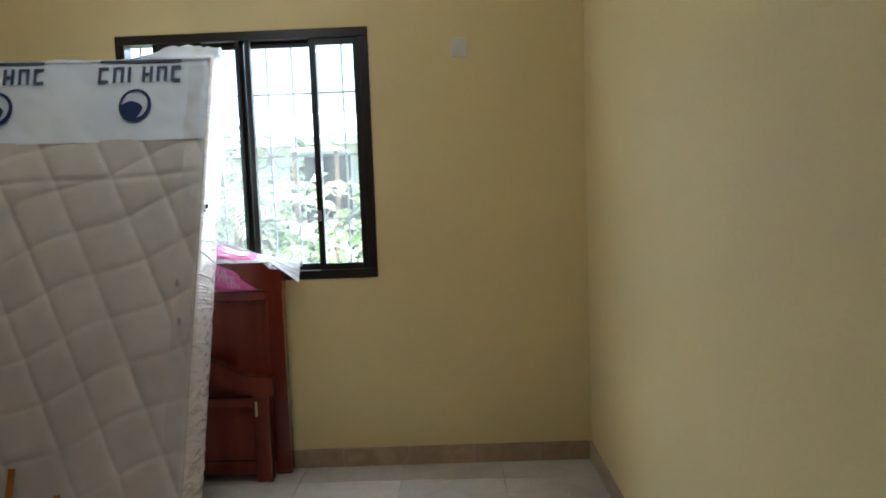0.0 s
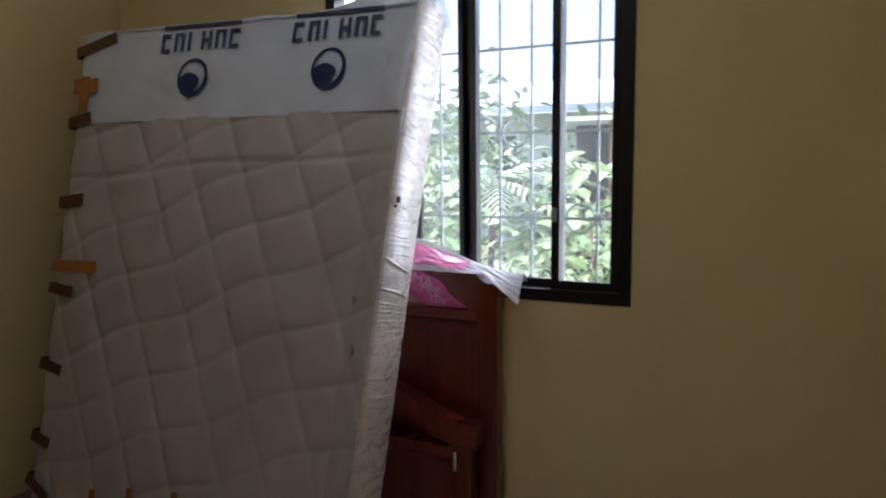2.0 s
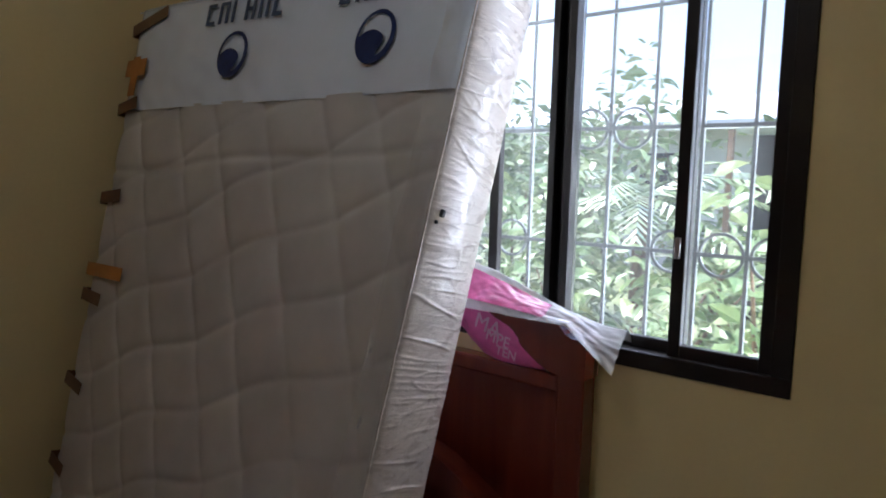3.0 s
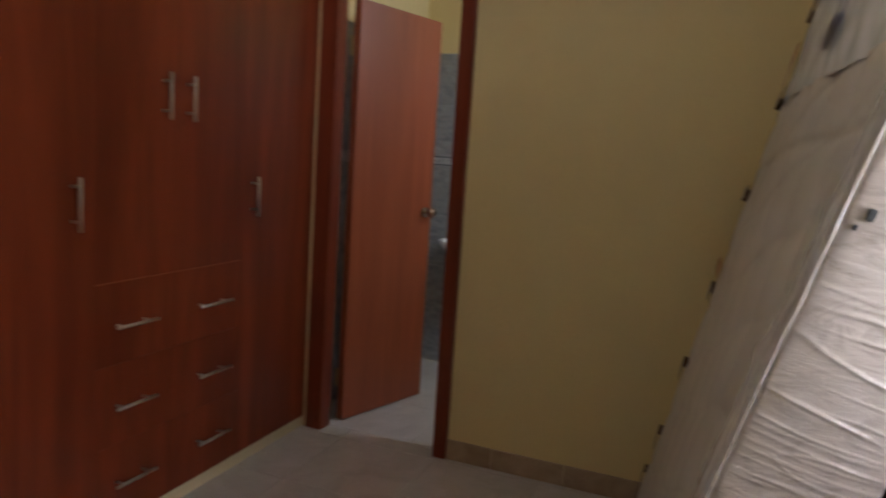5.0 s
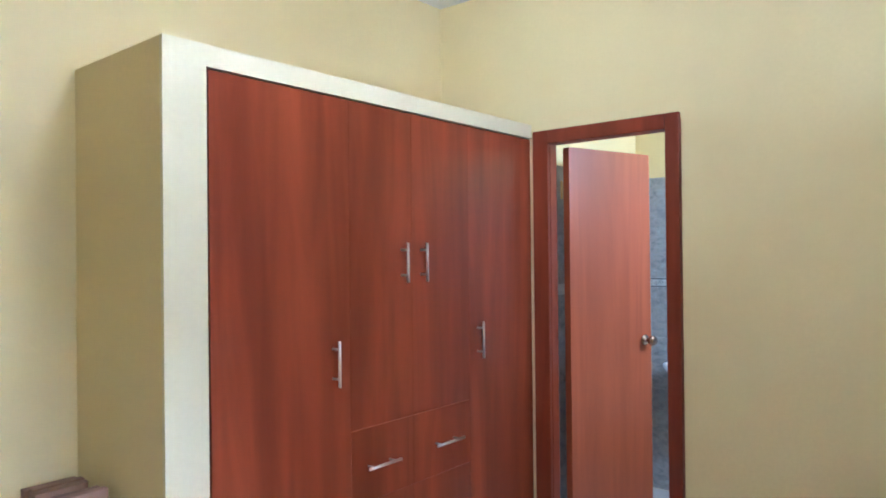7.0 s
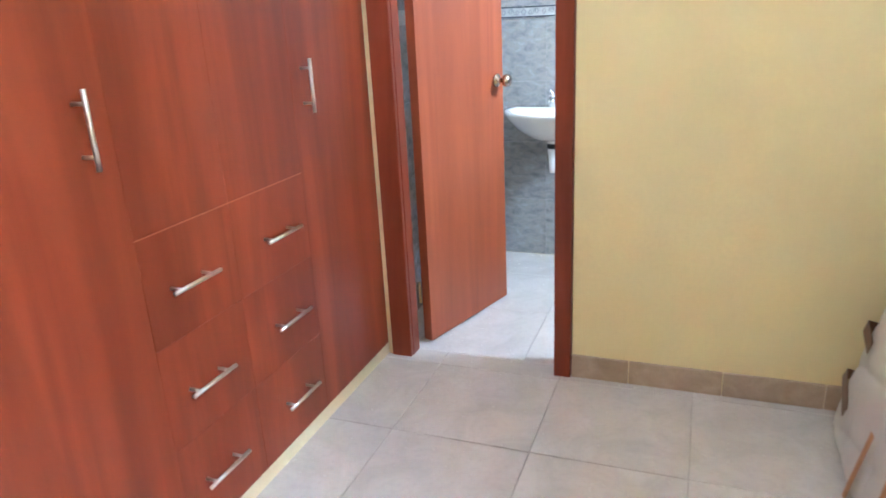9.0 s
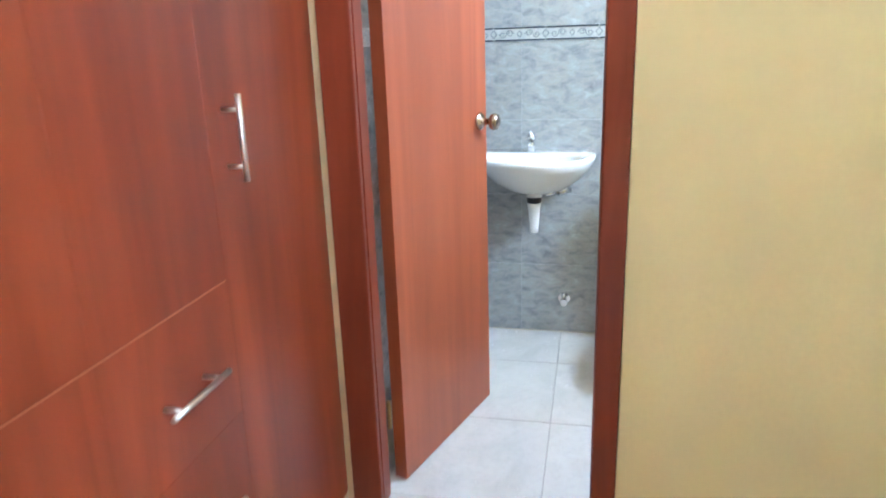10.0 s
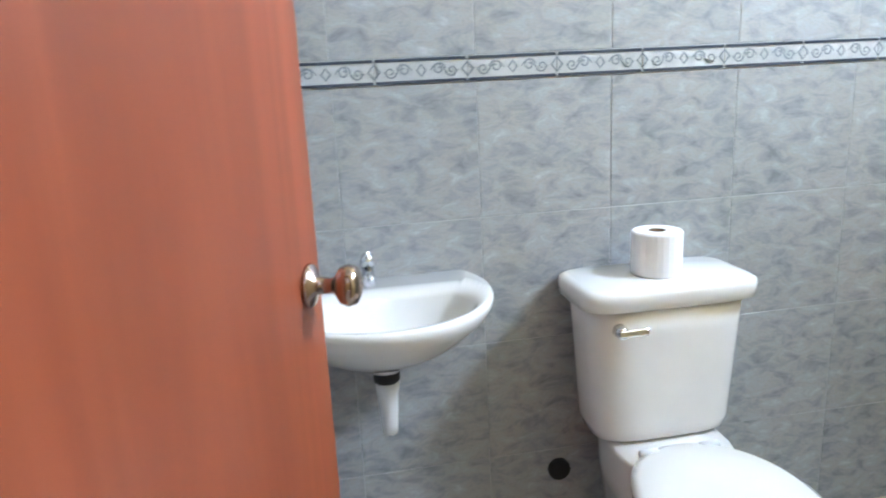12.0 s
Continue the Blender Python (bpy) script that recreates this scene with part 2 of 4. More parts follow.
M_leaf = material("green_leaves", build_leaf)
M_bark = plain("brown_bark", (0.12, 0.085, 0.06), 0.9, mottled=0.3)
M_soil = plain("grassy_earth", (0.10, 0.12, 0.05), 0.95, mottled=0.4, scale=3)
M_facade = paint("pale_facade", (0.5, 0.5, 0.47), 0.15, 20)
M_roof = plain("weathered_zinc_roof", (0.42, 0.46, 0.50), 0.5, 0.0, 0.15, 2)
# near black, standing in for the shade inside openings
M_dark = plain("unlit_inside_black", (0.015, 0.016, 0.018), 0.7)
M_outer = paint("outer_render", (0.45, 0.43, 0.38), 0.2, 30)

# ---- building helpers ----


def mesh_ob(name, bm, mat, smooth=False):
    me = bpy.data.meshes.new(name)
    bmesh.ops.recalc_face_normals(bm, faces=bm.faces)
    bm.to_mesh(me)
    bm.free()
    me.materials.append(mat)
    if smooth:
        for p in me.polygons:
            p.use_smooth = True
    return new(name, me)


def part(name, bm, mat, parent, label="", smooth=False):
    ob = mesh_ob(name, bm, mat, smooth)
    ob.parent = parent
    if label:
        tagged(ob, label)
    return ob


def thing(name, label, category, m=None, group="", kind=""):
    ob = new(name)
    ob.empty_display_size = 0.1
    if m is not None:
        ob.matrix_world = m
    return tagged(ob, label, category, group, kind)


def boxes(*spans, bevel=0.0, seg=2):
    bm = bmesh.new()
    for x0, x1, y0, y1, z0, z1 in spans:
        m = Matrix.Translation(((x0 + x1) / 2, (y0 + y1) / 2, (z0 + z1) / 2)) @ Matrix.Diagonal((x1 - x0, y1 - y0, z1 - z0, 1))
        bmesh.ops.create_cube(bm, size=1, matrix=m)
    if bevel:
        bmesh.ops.bevel(bm, geom=list(bm.edges), offset=bevel, segments=seg, affect="EDGES", profile=0.6)
    return bm


def rod(bm, a, b, r0, r1=None, n=12):
    a, b = Vector(a), Vector(b)
    turn = (b - a).to_track_quat("Z", "Y").to_matrix().to_4x4()
    bmesh.ops.create_cone(bm, cap_ends=True, segments=n, radius1=r0, radius2=r0 if r1 is None else r1, depth=(b - a).length,
                          matrix=Matrix.Translation((a + b) / 2) @ turn)
    return bm


def rods(*spans, n=12):
    bm = bmesh.new()
    for s in spans:
        rod(bm, *s, n=n)
    return bm


def loft(rings, cap=True):
    """A skin over rings of points, all with the same count."""
    bm = bmesh.new()
    vs = [[bm.verts.new(p) for p in ring] for ring in rings]
    for a, b in zip(vs, vs[1:]):
        for k in range(len(a)):
            bm.faces.new((a[k], a[(k + 1) % len(a)], b[(k + 1) % len(a)], b[k]))
    if cap:
        bm.faces.new(vs[0][::-1])
        bm.faces.new(vs[-1])
    return bm


def lathe(profile, n=24, centre=(0, 0, 0)):
    return loft([[(centre[0] + r * math.cos(k * math.tau / n), centre[1] + r * math.sin(k * math.tau / n), centre[2] + z) for k in range(n)] for r, z in profile])


def sheet(nu, nv, f):
    bm = bmesh.new()
    vs = [[bm.verts.new(f(i / nu, j / nv)) for j in range(nv + 1)] for i in range(nu + 1)]
    for i in range(nu):
        for j in range(nv):
            bm.faces.new((vs[i][j], vs[i + 1][j], vs[i + 1][j + 1], vs[i][j + 1]))
    return bm


def outline_slab(top, bottom, y0, y1):
    """A board in the xz plane between an upper and a lower line of (x, z), y0 to y1 thick."""
    ring = list(top) + list(bottom)[::-1]
    return loft([[(x, y0, z) for x, z in ring], [(x, y1, z) for x, z in ring]])


def structure(name, bm, mat, label, category):
    return tagged(mesh_ob(name, bm, mat), label, category, kind="structure")


# ---- the shell of the rooms ----
XE, YN, YS, ZC = 3.315, 2.317, -0.58, 2.85      # bedroom: x 0 to XE, y YS to YN
BW, BS, BN = -1.335, -0.06, 2.20               # bathroom behind the west wall
T = 0.12
WX0, WX1, WZ0, WZ1 = 1.136, 2.315, 0.924, 2.093   # window opening
DY0, DY1, DZ = 0.034, 0.748, 2.075               # bathroom door opening
EX0, EX1 = 2.24, 3.16                            # entrance opening in the south wall

wall_north = structure("wall_north", boxes((-T, WX0, YN, YN + 0.15, 0, ZC), (WX1, XE + T, YN, YN + 0.15, 0, ZC),
                                           (WX0, WX1, YN, YN + 0.15, 0, WZ0), (WX0, WX1, YN, YN + 0.15, WZ1, ZC)), M_wall,
                       "yellow painted plaster wall with a window opening", "wall")
wall_east = structure("wall_east", boxes((XE, XE + T, -3.0, YN, 0, ZC)), M_wall, "plain yellow painted plaster wall", "wall")
wall_west = structure("wall_west", boxes((-T, 0, YS - T, DY0, 0, ZC), (-T, 0, DY1, YN, 0, ZC), (-T, 0, DY0, DY1, DZ, ZC)), M_wall,
                      "yellow painted plaster wall with a bathroom doorway", "wall")
wall_south = structure("wall_south", boxes((0, EX0, YS - T, YS, 0, ZC), (EX1, XE, YS - T, YS, 0, ZC), (EX0, EX1, YS - T, YS, 2.12, ZC)), M_wall,
                       "yellow painted plaster wall with the entrance opening", "wall")
ceiling = structure("ceiling", boxes((-T, XE + T, -3.0, YN + 0.15, ZC, ZC + 0.12)), M_ceiling, "plain off-white painted ceiling", "ceiling")
floor = structure("floor", boxes((BW, XE, -3.0, YN, -0.1, -0.004)), M_grout, "pale beige glazed tile floor with thin grey joints", "floor")
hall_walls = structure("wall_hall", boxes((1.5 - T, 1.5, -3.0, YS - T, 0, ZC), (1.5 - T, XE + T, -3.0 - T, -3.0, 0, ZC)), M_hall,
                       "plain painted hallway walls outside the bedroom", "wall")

# bathroom shell: plaster behind the tiles, painted yellow above them
TT = 1.975
BWX0, BWX1, BWZ0, BWZ1 = -0.76, -0.22, 2.08, 2.54
wall_bath_west = structure("wall_bathroom_west", boxes((BW - T, BW - 0.012, BS - T, BN + T, -0.25, ZC)), M_wall,
                           "bathroom wall of grey marbled tiles, yellow paint above", "wall")
wall_bath_south = structure("wall_bathroom_south", boxes((BW - 0.012, -T, BS - T, BS, 0, ZC), (BW - 0.012, BW, BS, BN, -0.1, 0.0)), M_wall, "bathroom wall tiled grey, yellow paint above", "wall")
wall_bath_north = structure("wall_bathroom_north", boxes((BW - 0.012, BWX0, BN, BN + T, 0, ZC), (BWX1, -T, BN, BN + T, 0, ZC),
                                                         (BWX0, BWX1, BN, BN + T, 0, BWZ0), (BWX0, BWX1, BN, BN + T, BWZ1, ZC)), M_wall,
                            "bathroom wall with a small high window opening", "wall")
bath_ceiling = structure("ceiling_bathroom", boxes((BW - T, -T, BS - T, BN + T, ZC - 0.25, ZC)), M_ceiling, "plain off-white bathroom ceiling", "ceiling")

part("grout", boxes((BW - 0.012, BW - 0.0014, BS, BN, 0, TT - 0.002)), M_bath_grout, wall_bath_west)
part("grout", boxes((BW, -T - 0.001, BS, BS + 0.0086, 0, TT - 0.002)), M_bath_grout, wall_bath_south)

# ---- bedroom window ----
window = thing("window_1", "dark bronze aluminium four-pane sliding window", "window", kind="structure")
f = 0.042
wy0, wy1 = YN - 0.006, YN + 0.07
fr = part("window_frame", boxes((WX0, WX1, wy0, wy1, WZ0, WZ0 + f), (WX0, WX1, wy0, wy1, WZ1 - f, WZ1), (WX0, WX0 + f, wy0, wy1, WZ0 + f, WZ1 - f),
                                (WX1 - f, WX1, wy0, wy1, WZ0 + f, WZ1 - f), bevel=0.003), M_alu, window)


def sash(x0, x1, y, lock=False):
    s = 0.03
    ob = part("sash", boxes((x0, x0 + s, y, y + 0.022, WZ0 + f, WZ1 - f), (x1 - s, x1, y, y + 0.022, WZ0 + f, WZ1 - f),
                            (x0 + s, x1 - s, y, y + 0.022, WZ0 + f, WZ0 + f + s), (x0 + s, x1 - s, y, y + 0.022, WZ1 - f - s, WZ1 - f), bevel=0.002), M_alu, window)
    part("pane", boxes((x0 + s, x1 - s, y + 0.008, y + 0.013, WZ0 + f + s, WZ1 - f - s)), M_glass, ob).visible_shadow = False
    if lock:
        part("lock", boxes((x0 + 0.006, x0 + 0.02, y - 0.008, y, 1.20, 1.25), bevel=0.003), M_steel, ob)
    return ob


sash(WX0 + f + 0.128, 1.533, YN + 0.008)
sash(1.375, 1.723, YN + 0.036)
sash(1.727, 2.068, YN + 0.036)
sash(2.038, WX1 - f, YN + 0.008, True)
part("central_stile", boxes((1.692, 1.712, YN + 0.002, YN + 0.034, WZ0 + f, WZ1 - f), (1.738, 1.762, YN + 0.002, YN + 0.034, WZ0 + f, WZ1 - f), bevel=0.002), M_alu, window)

# iron grille outside the window
grille = thing("window_grille", "grey painted iron window grille with ring ornaments", "grille", kind="structure")
GY = YN + 0.125
bars = [1.20 + 0.1215 * k for k in range(10)]
for k, x in enumerate(bars):
    part("bar", boxes((x - 0.0045, x + 0.0045, GY - 0.0045, GY + 0.0045, WZ0, WZ1)), M_iron, grille)
for z in (1.815, 1.515, 1.205):
    part("crossbar", boxes((WX0, WX1, GY - 0.012, GY - 0.006, z - 0.005, z + 0.005)), M_iron, grille)
for k, z in ((1, 1.515), (4, 1.515), (5, 1.515), (0, 1.205), (6, 1.205), (7, 1.205), (8, 1.205), (2, 1.205)):
    xc = bars[k] + 0.061
    r, n = 0.052, 22
    bm = bmesh.new()
    rings = []
    for a in range(n):
        c = a * math.tau / n
        rings.append([(xc + (r + 0.005 * math.cos(q)) * math.cos(c), GY + 0.005 * math.sin(q), z + (r + 0.005 * math.cos(q)) * math.sin(c)) for q in (0.78, 2.36, 3.93, 5.5)])
    bm = loft(rings + [rings[0]], cap=False)
    part("ring", bm, M_iron, grille)

# small bathroom window, out of sight
bwin = thing("window_2", "small high bathroom window with a dark frame", "window", kind="structure")
part("window_frame", boxes((BWX0, BWX1, BN + 0.02, BN + 0.06, BWZ0, BWZ0 + 0.03), (BWX0, BWX1, BN + 0.02, BN + 0.06, BWZ1 - 0.03, BWZ1),
                           (BWX0, BWX0 + 0.03, BN + 0.02, BN + 0.06, BWZ0 + 0.03, BWZ1 - 0.03), (BWX1 - 0.03, BWX1, BN + 0.02, BN + 0.06, BWZ0 + 0.03, BWZ1 - 0.03)), M_alu, bwin)

# ---- bathroom door ----
door = thing("door_1", "half-open red-brown wooden bathroom door in its frame", "door", kind="structure")
FY0, FY1, FZ = 0.034, 0.746, 2.10
part("architrave", boxes((0.0, 0.022, 0.018, 0.102, 0, FZ), (0.0, 0.022, 0.684, FY1, 0, FZ), (0.0, 0.022, 0.102, 0.684, FZ - 0.066, FZ), bevel=0.004), M_frame, door)
part("jamb", boxes((-T - 0.01, -0.001, DY0 + 0.001, 0.062, 0, DZ), (-T - 0.01, -0.001, 0.726, DY1 - 0.001, 0, DZ), (-T - 0.01, -0.001, 0.062, 0.726, DZ - 0.018, DZ), bevel=0.002), M_frame, door)
part("door_stop", boxes((-0.06, -0.001, 0.063, 0.104, 0, DZ - 0.019), (-0.06, -0.001, 0.682, 0.725, 0, DZ - 0.019), (-0.06, -0.001, 0.104, 0.682, FZ - 0.066, DZ - 0.019)), M_frame, door)
ang = math.atan2(0.306 - 0.132, -0.687 + 0.123)
leaf_m = Matrix.Translation((-0.125, 0.132, 0.0)) @ Matrix.Rotation(ang, 4, "Z")
leaf = part("leaf", boxes((0, 0.588, -0.006, 0.036, 0.008, 2.03), bevel=0.002), M_door, door)
leaf.matrix_local = leaf_m
part("edge_strip", boxes((0.588, 0.5895, -0.004, 0.034, 0.01, 2.028)), M_edge, leaf, "pale unfinished edge strip")
kz, kx = 1.033, 0.535
knob = lathe([(0.028, 0), (0.030, 0.003), (0.027, 0.008), (0.012, 0.012), (0.010, 0.034), (0.014, 0.038), (0.025, 0.045), (0.028, 0.055), (0.024, 0.066), (0.012, 0.071), (0.001, 0.072)], 20)
bmesh.ops.transform(knob, matrix=Matrix.Translation((kx, -0.006, kz)) @ Matrix.Rotation(radians(90), 4, "X"), verts=knob.verts)
part("door_knob", knob, M_knob, leaf, "dark polished metal door knob", True)
knob = lathe([(0.028, 0), (0.030, 0.003), (0.027, 0.008), (0.012, 0.012), (0.010, 0.034), (0.014, 0.038), (0.025, 0.045), (0.028, 0.055), (0.024, 0.066), (0.012, 0.071), (0.001, 0.072)], 20)
bmesh.ops.transform(knob, matrix=Matrix.Translation((kx, 0.036, kz)) @ Matrix.Rotation(radians(-90), 4, "X"), verts=knob.verts)
part("door_knob", knob, M_knob, leaf, "dark polished metal door knob", True)
for z in (0.22, 1.82):
    part("hinge", rods(((-0.132, 0.090, z - 0.045), (-0.132, 0.090, z + 0.045), 0.006)), M_hinge, door, "brass-coloured hinge")
    part("hinge_plate", boxes((-0.126, -0.090, 0.0625, 0.065, z - 0.045, z + 0.045)), M_hinge, door, "brass-coloured hinge plate")

# ---- built-in closet ----
CX, CZ = 1.916, 2.138
closet = thing("wardrobe", "built-in wardrobe with red-brown laminate doors in a cream plastered box", "wardrobe")
part("plaster_side", boxes((CX - 0.13, CX, YS, -0.014, 0, CZ), bevel=0.003), M_wall, closet, "yellow painted plaster side")
part("plaster_top", boxes((0.001, CX - 0.13, YS, -0.014, CZ - 0.063, CZ), bevel=0.003), M_wall, closet)
part("plaster_front", boxes((CX - 0.138, CX, -0.014, 0.0, 0, CZ), (0.001, CX - 0.138, -0.014, 0.0, CZ - 0.066, CZ)), M_trim, closet, "cream painted plaster border")
part("plinth", boxes((0.001, CX - 0.13, -0.03, -0.004, 0, 0.05)), M_trim, closet, "cream plinth")
part("filler_strip", boxes((0.001, 0.009, -0.012, 0.016, 0, CZ - 0.068), bevel=0.0015), M_edge, closet, "pale wooden filler strip")
# black sheet close behind the fronts, added as the shade in their gaps
part("back", boxes((0.001, CX - 0.13, -0.03, -0.022, 0.05, CZ - 0.066)), M_dark, closet)


def bar_handle(parent, x0, z0, x1, z1):
    r = 0.0055
    d = Vector((x1 - x0, 0, z1 - z0)).normalized()
    a, b = Vector((x0, 0.035, z0)), Vector((x1, 0.035, z1))
    p, q = a + d * 0.028, b - d * 0.028
    bm = rods((a, b, r), ((p.x, 0.0, p.z), p, 0.0042), ((q.x, 0.0, q.z), q, 0.0042))
    part("handle", bm, M_steel, parent, "brushed steel bar handle", True)


def front(name, x0, x1, z0, z1, handle):
    g = 0.0003
    ob = part(name, boxes((x0 + g, x1 - g, -0.018, 0.0, z0 + g, z1 - g), bevel=0.0004, seg=1), M_wood, closet)
    bar_handle(ob, *handle)


ZT = CZ - 0.074
front("door", 1.215, 1.772, 0.052, ZT, (1.297, 1.047, 1.297, 1.207))
front("door", 0.885, 1.215, 0.872, ZT, (0.944, 1.398, 0.944, 1.552))
front("door", 0.520, 0.885, 0.872, ZT, (0.831, 1.398, 0.831, 1.552))
front("door", 0.016, 0.520, 0.052, ZT, (0.461, 1.047, 0.461, 1.207))
for z0, z1, hz in ((0.600, 0.872, 0.730), (0.328, 0.600, 0.461), (0.052, 0.328, 0.196)):
    front("drawer", 0.885, 1.215, z0, z1, (0.993, hz, 1.160, hz))
    front("drawer", 0.520, 0.885, z0, z1, (0.606, hz, 0.778, hz))

# lighter wood colour paints the light that the edge band catches
part("drawer_edge", boxes((0.522, 1.213, -0.004, 0.0009, 0.870, 0.8725)), M_lip, closet, "lighter strip over the drawers, painted as light on the edge")

# ---- boards leaning beside the wardrobe ----
rng = random.Random(4)
y = -0.25
for k in range(8):
    w, h, t = rng.uniform(0.145, 0.165), rng.uniform(0.78, 0.815), rng.choice((0.026, 0.03, 0.036))
    if k == 0:
        w, h, t = 0.16, 0.82, 0.03
    ob = mesh_ob("wooden_board", boxes((0, w, -t, 0, 0, h), bevel=0.002), M_board if k in (0, 1, 3) else M_board_dark)
    ob.matrix_world = pose(CX + 0.045 + (0 if k == 0 else rng.uniform(-0.01, 0.01)), y, 0.0, 0, 0, 0)
    tagged(ob, "bare wooden board standing upright beside the wardrobe" if k else "pinkish wooden board in front of the stack", "board", "boards beside the wardrobe")
    y -= t + 0.004

# ---- ceiling bulb ----
lamp = thing("ceiling_lamp", "bare white bulb in a lamp holder on the ceiling", "ceiling lamp", pose(BULB[0], BULB[1], 0))
part("rose", lathe([(0.055, 2.849), (0.055, 2.838), (0.045, 2.828), (0.026, 2.824)], 24), M_pvc, lamp, "white ceiling rose", True)
part("holder", lathe([(0.024, 2.826), (0.024, 2.79), (0.020, 2.775), (0.0145, 2.772)], 20), M_pvc, lamp, smooth=True)
part("bulb", lathe([(0.013, 2.775), (0.015, 2.762), (0.026, 2.742), (0.031, 2.72), (0.027, 2.70), (0.014, 2.688), (0.002, 2.685)], 24), M_bulb, lamp, "glowing white bulb", True)

# ---- mattress ----
lean = 12.5
ML, MH, MT = 1.60, 1.955, 0.195
mattress = thing("mattress", "cream quilted mattress in torn clear film, leaning upright by the window", "mattress")


def lean_to(p):
    """From flat mattress places to the slumped pose: the free end leans further."""
    s, z = min(1.0, max(0.0, p[0] / ML)), 0.043 + p[2] * 0.977
    west, east = 1.569 + 0.215 * z, 1.558 + 0.2805 * z
    k = s * s * (3 - 2 * s)
    y, a = west + (east - west) * k, math.atan(0.215 + 0.0655 * k)
    return (0.185 + p[0] - 0.10 * s + s * (0.03 * z - 0.084), y + p[1] * math.cos(a), max(0.001, z - p[1] * math.sin(a)))


def mpart(name, bm, mat, parent, label="", smooth=False):
    for v in bm.verts:
        v.co = lean_to(v.co)
    return part(name, bm, mat, parent, label, smooth)


def solid_core():
    bm = boxes((0.0, ML, 0.012, MT, 0, MH), bevel=0.025, seg=4)
    for k in range(1, 24):
        g = bm.verts[:] + bm.edges[:] + bm.faces[:]
        bmesh.ops.bisect_plane(bm, geom=g, plane_co=(0, 0, 0.03 + k * 0.079), plane_no=(0, 0, 1))
    for k in range(1, 12):
        g = bm.verts[:] + bm.edges[:] + bm.faces[:]
        bmesh.ops.bisect_plane(bm, geom=g, plane_co=(k * 0.133, 0, 0), plane_no=(1, 0, 0))
    return bm


def quilt(u, w):
    """Depth of the stitched diamonds at a place on the face."""
    d = 0.0
    for s in (u * 0.80 + w * 0.42, u * 0.30 - w * 0.90):
        s = s + 0.014 * math.sin(9 * u + 5 * w)
        t = abs((s / 0.19) % 1.0 - 0.5) * 2
        d += 0.0035 * t ** 2 + 0.0055 * t ** 8
    d += 0.006 * math.exp(-((w - 1.36 - 0.05 * u + 0.01 * math.sin(6 * u)) / 0.012) ** 2)
    return d - 0.005 * noise.noise((u * 2.2, w * 2.2, 3.0))


def face(u, w):
    x, z = 0.01 + u * (ML - 0.02), 0.01 + w * 1.57
    edge = min(x, ML - x, z)
    round_off = 0.02 * max(0.0, 1 - edge / 0.03) ** 2
    return (x, quilt(x, z) + round_off - 0.006, z)


mpart("core", solid_core(), M_quilt, mattress, smooth=True)
mpart("quilted_face", sheet(220, 220, face), M_quilt, mattress, "cream quilted face stitched in diamonds", True)


def band(u, w):
    x, z = 0.004 + u * (ML - 0.008), 1.572 + w * (MH - 1.562)
    d = 0.006 * noise.noise((x * 3, z * 5, 1)) + 0.004 * noise.noise((x * 12 + z * 9, z * 14, 4))
    edge = min(x, ML - x)
    return (x, -0.004 + d + 0.02 * max(0.0, 1 - edge / 0.03) ** 2 + 0.05 * max(0.0, w - 0.93) / 0.07, z + 0.015 * noise.noise((x * 5, 7, 0)) * w)


mpart("label_band", sheet(90, 30, band), M_label, mattress, "pale blue printed label film", True)


def end(u, w):
    y, z = -0.005 + u * (MT + 0.01), 0.005 + w * (MH - 0.01)
    k = math.sin(u * math.pi)
    q = z + 0.4 * (y - 0.09) * noise.noise((0, z * 3.0, 9.0))
    thin = 0.0
    for fy, fz, seed, high in ((2, 11, 2.0, 0.0058), (3, 23, 5.0, 0.0045), (5, 17, 8.0, 0.0032), (2, 37, 11.0, 0.003)):
        s = noise.noise((y * fy + 0.5 * noise.noise((y * 6, q * 5, seed)), q * fz, seed))
        thin += high * math.exp(-(s / 0.045) ** 2) * max(0.0, 0.3 + noise.noise((y * 6, q * 6, seed + 20)))
    soft = 0.003 * noise.noise((y * 8, q * 7, 31.0))
    return (ML - 0.004 + 0.020 * k ** 0.6 + (thin + soft) * (0.3 + 0.7 * k), y + 0.002 * noise.noise((z * 14, 1, 1)), z)


mpart("end_film", sheet(44, 800, end), M_film, mattress, "shiny wrinkled clear film over the end", True)
# seam cord of the film along the front edge of the end
pts = [Vector((ML - 0.004 + 0.003 * noise.noise((z * 8, 0, 0)), -0.010 + 0.003 * noise.noise((z * 11, 3, 0)), z)) for z in np.linspace(0.02, MH - 0.02, 60)]
mpart("film_seam", rods(*[(a, b, 0.0028) for a, b in zip(pts, pts[1:])], n=6), M_film, mattress, "gathered film seam")


def crumple(u, w):
    x = ML - 0.42 + 0.44 * u
    r = 0.05 + 0.05 * math.sin(u * math.pi) ** 2
    a = math.pi * w
    n1 = 0.02 * noise.noise((x * 13, w * 5, 2)) + 0.012 * noise.noise((x * 30, w * 12, 6))
    return (x, MT * 0.5 - math.cos(a) * MT * 0.52, MH - 0.02 + (r + n1) * math.sin(a) * (0.5 + u * 0.9))


mpart("loose_film", sheet(60, 24, crumple), M_white_bag, mattress, "crumpled loose film on the top", True)


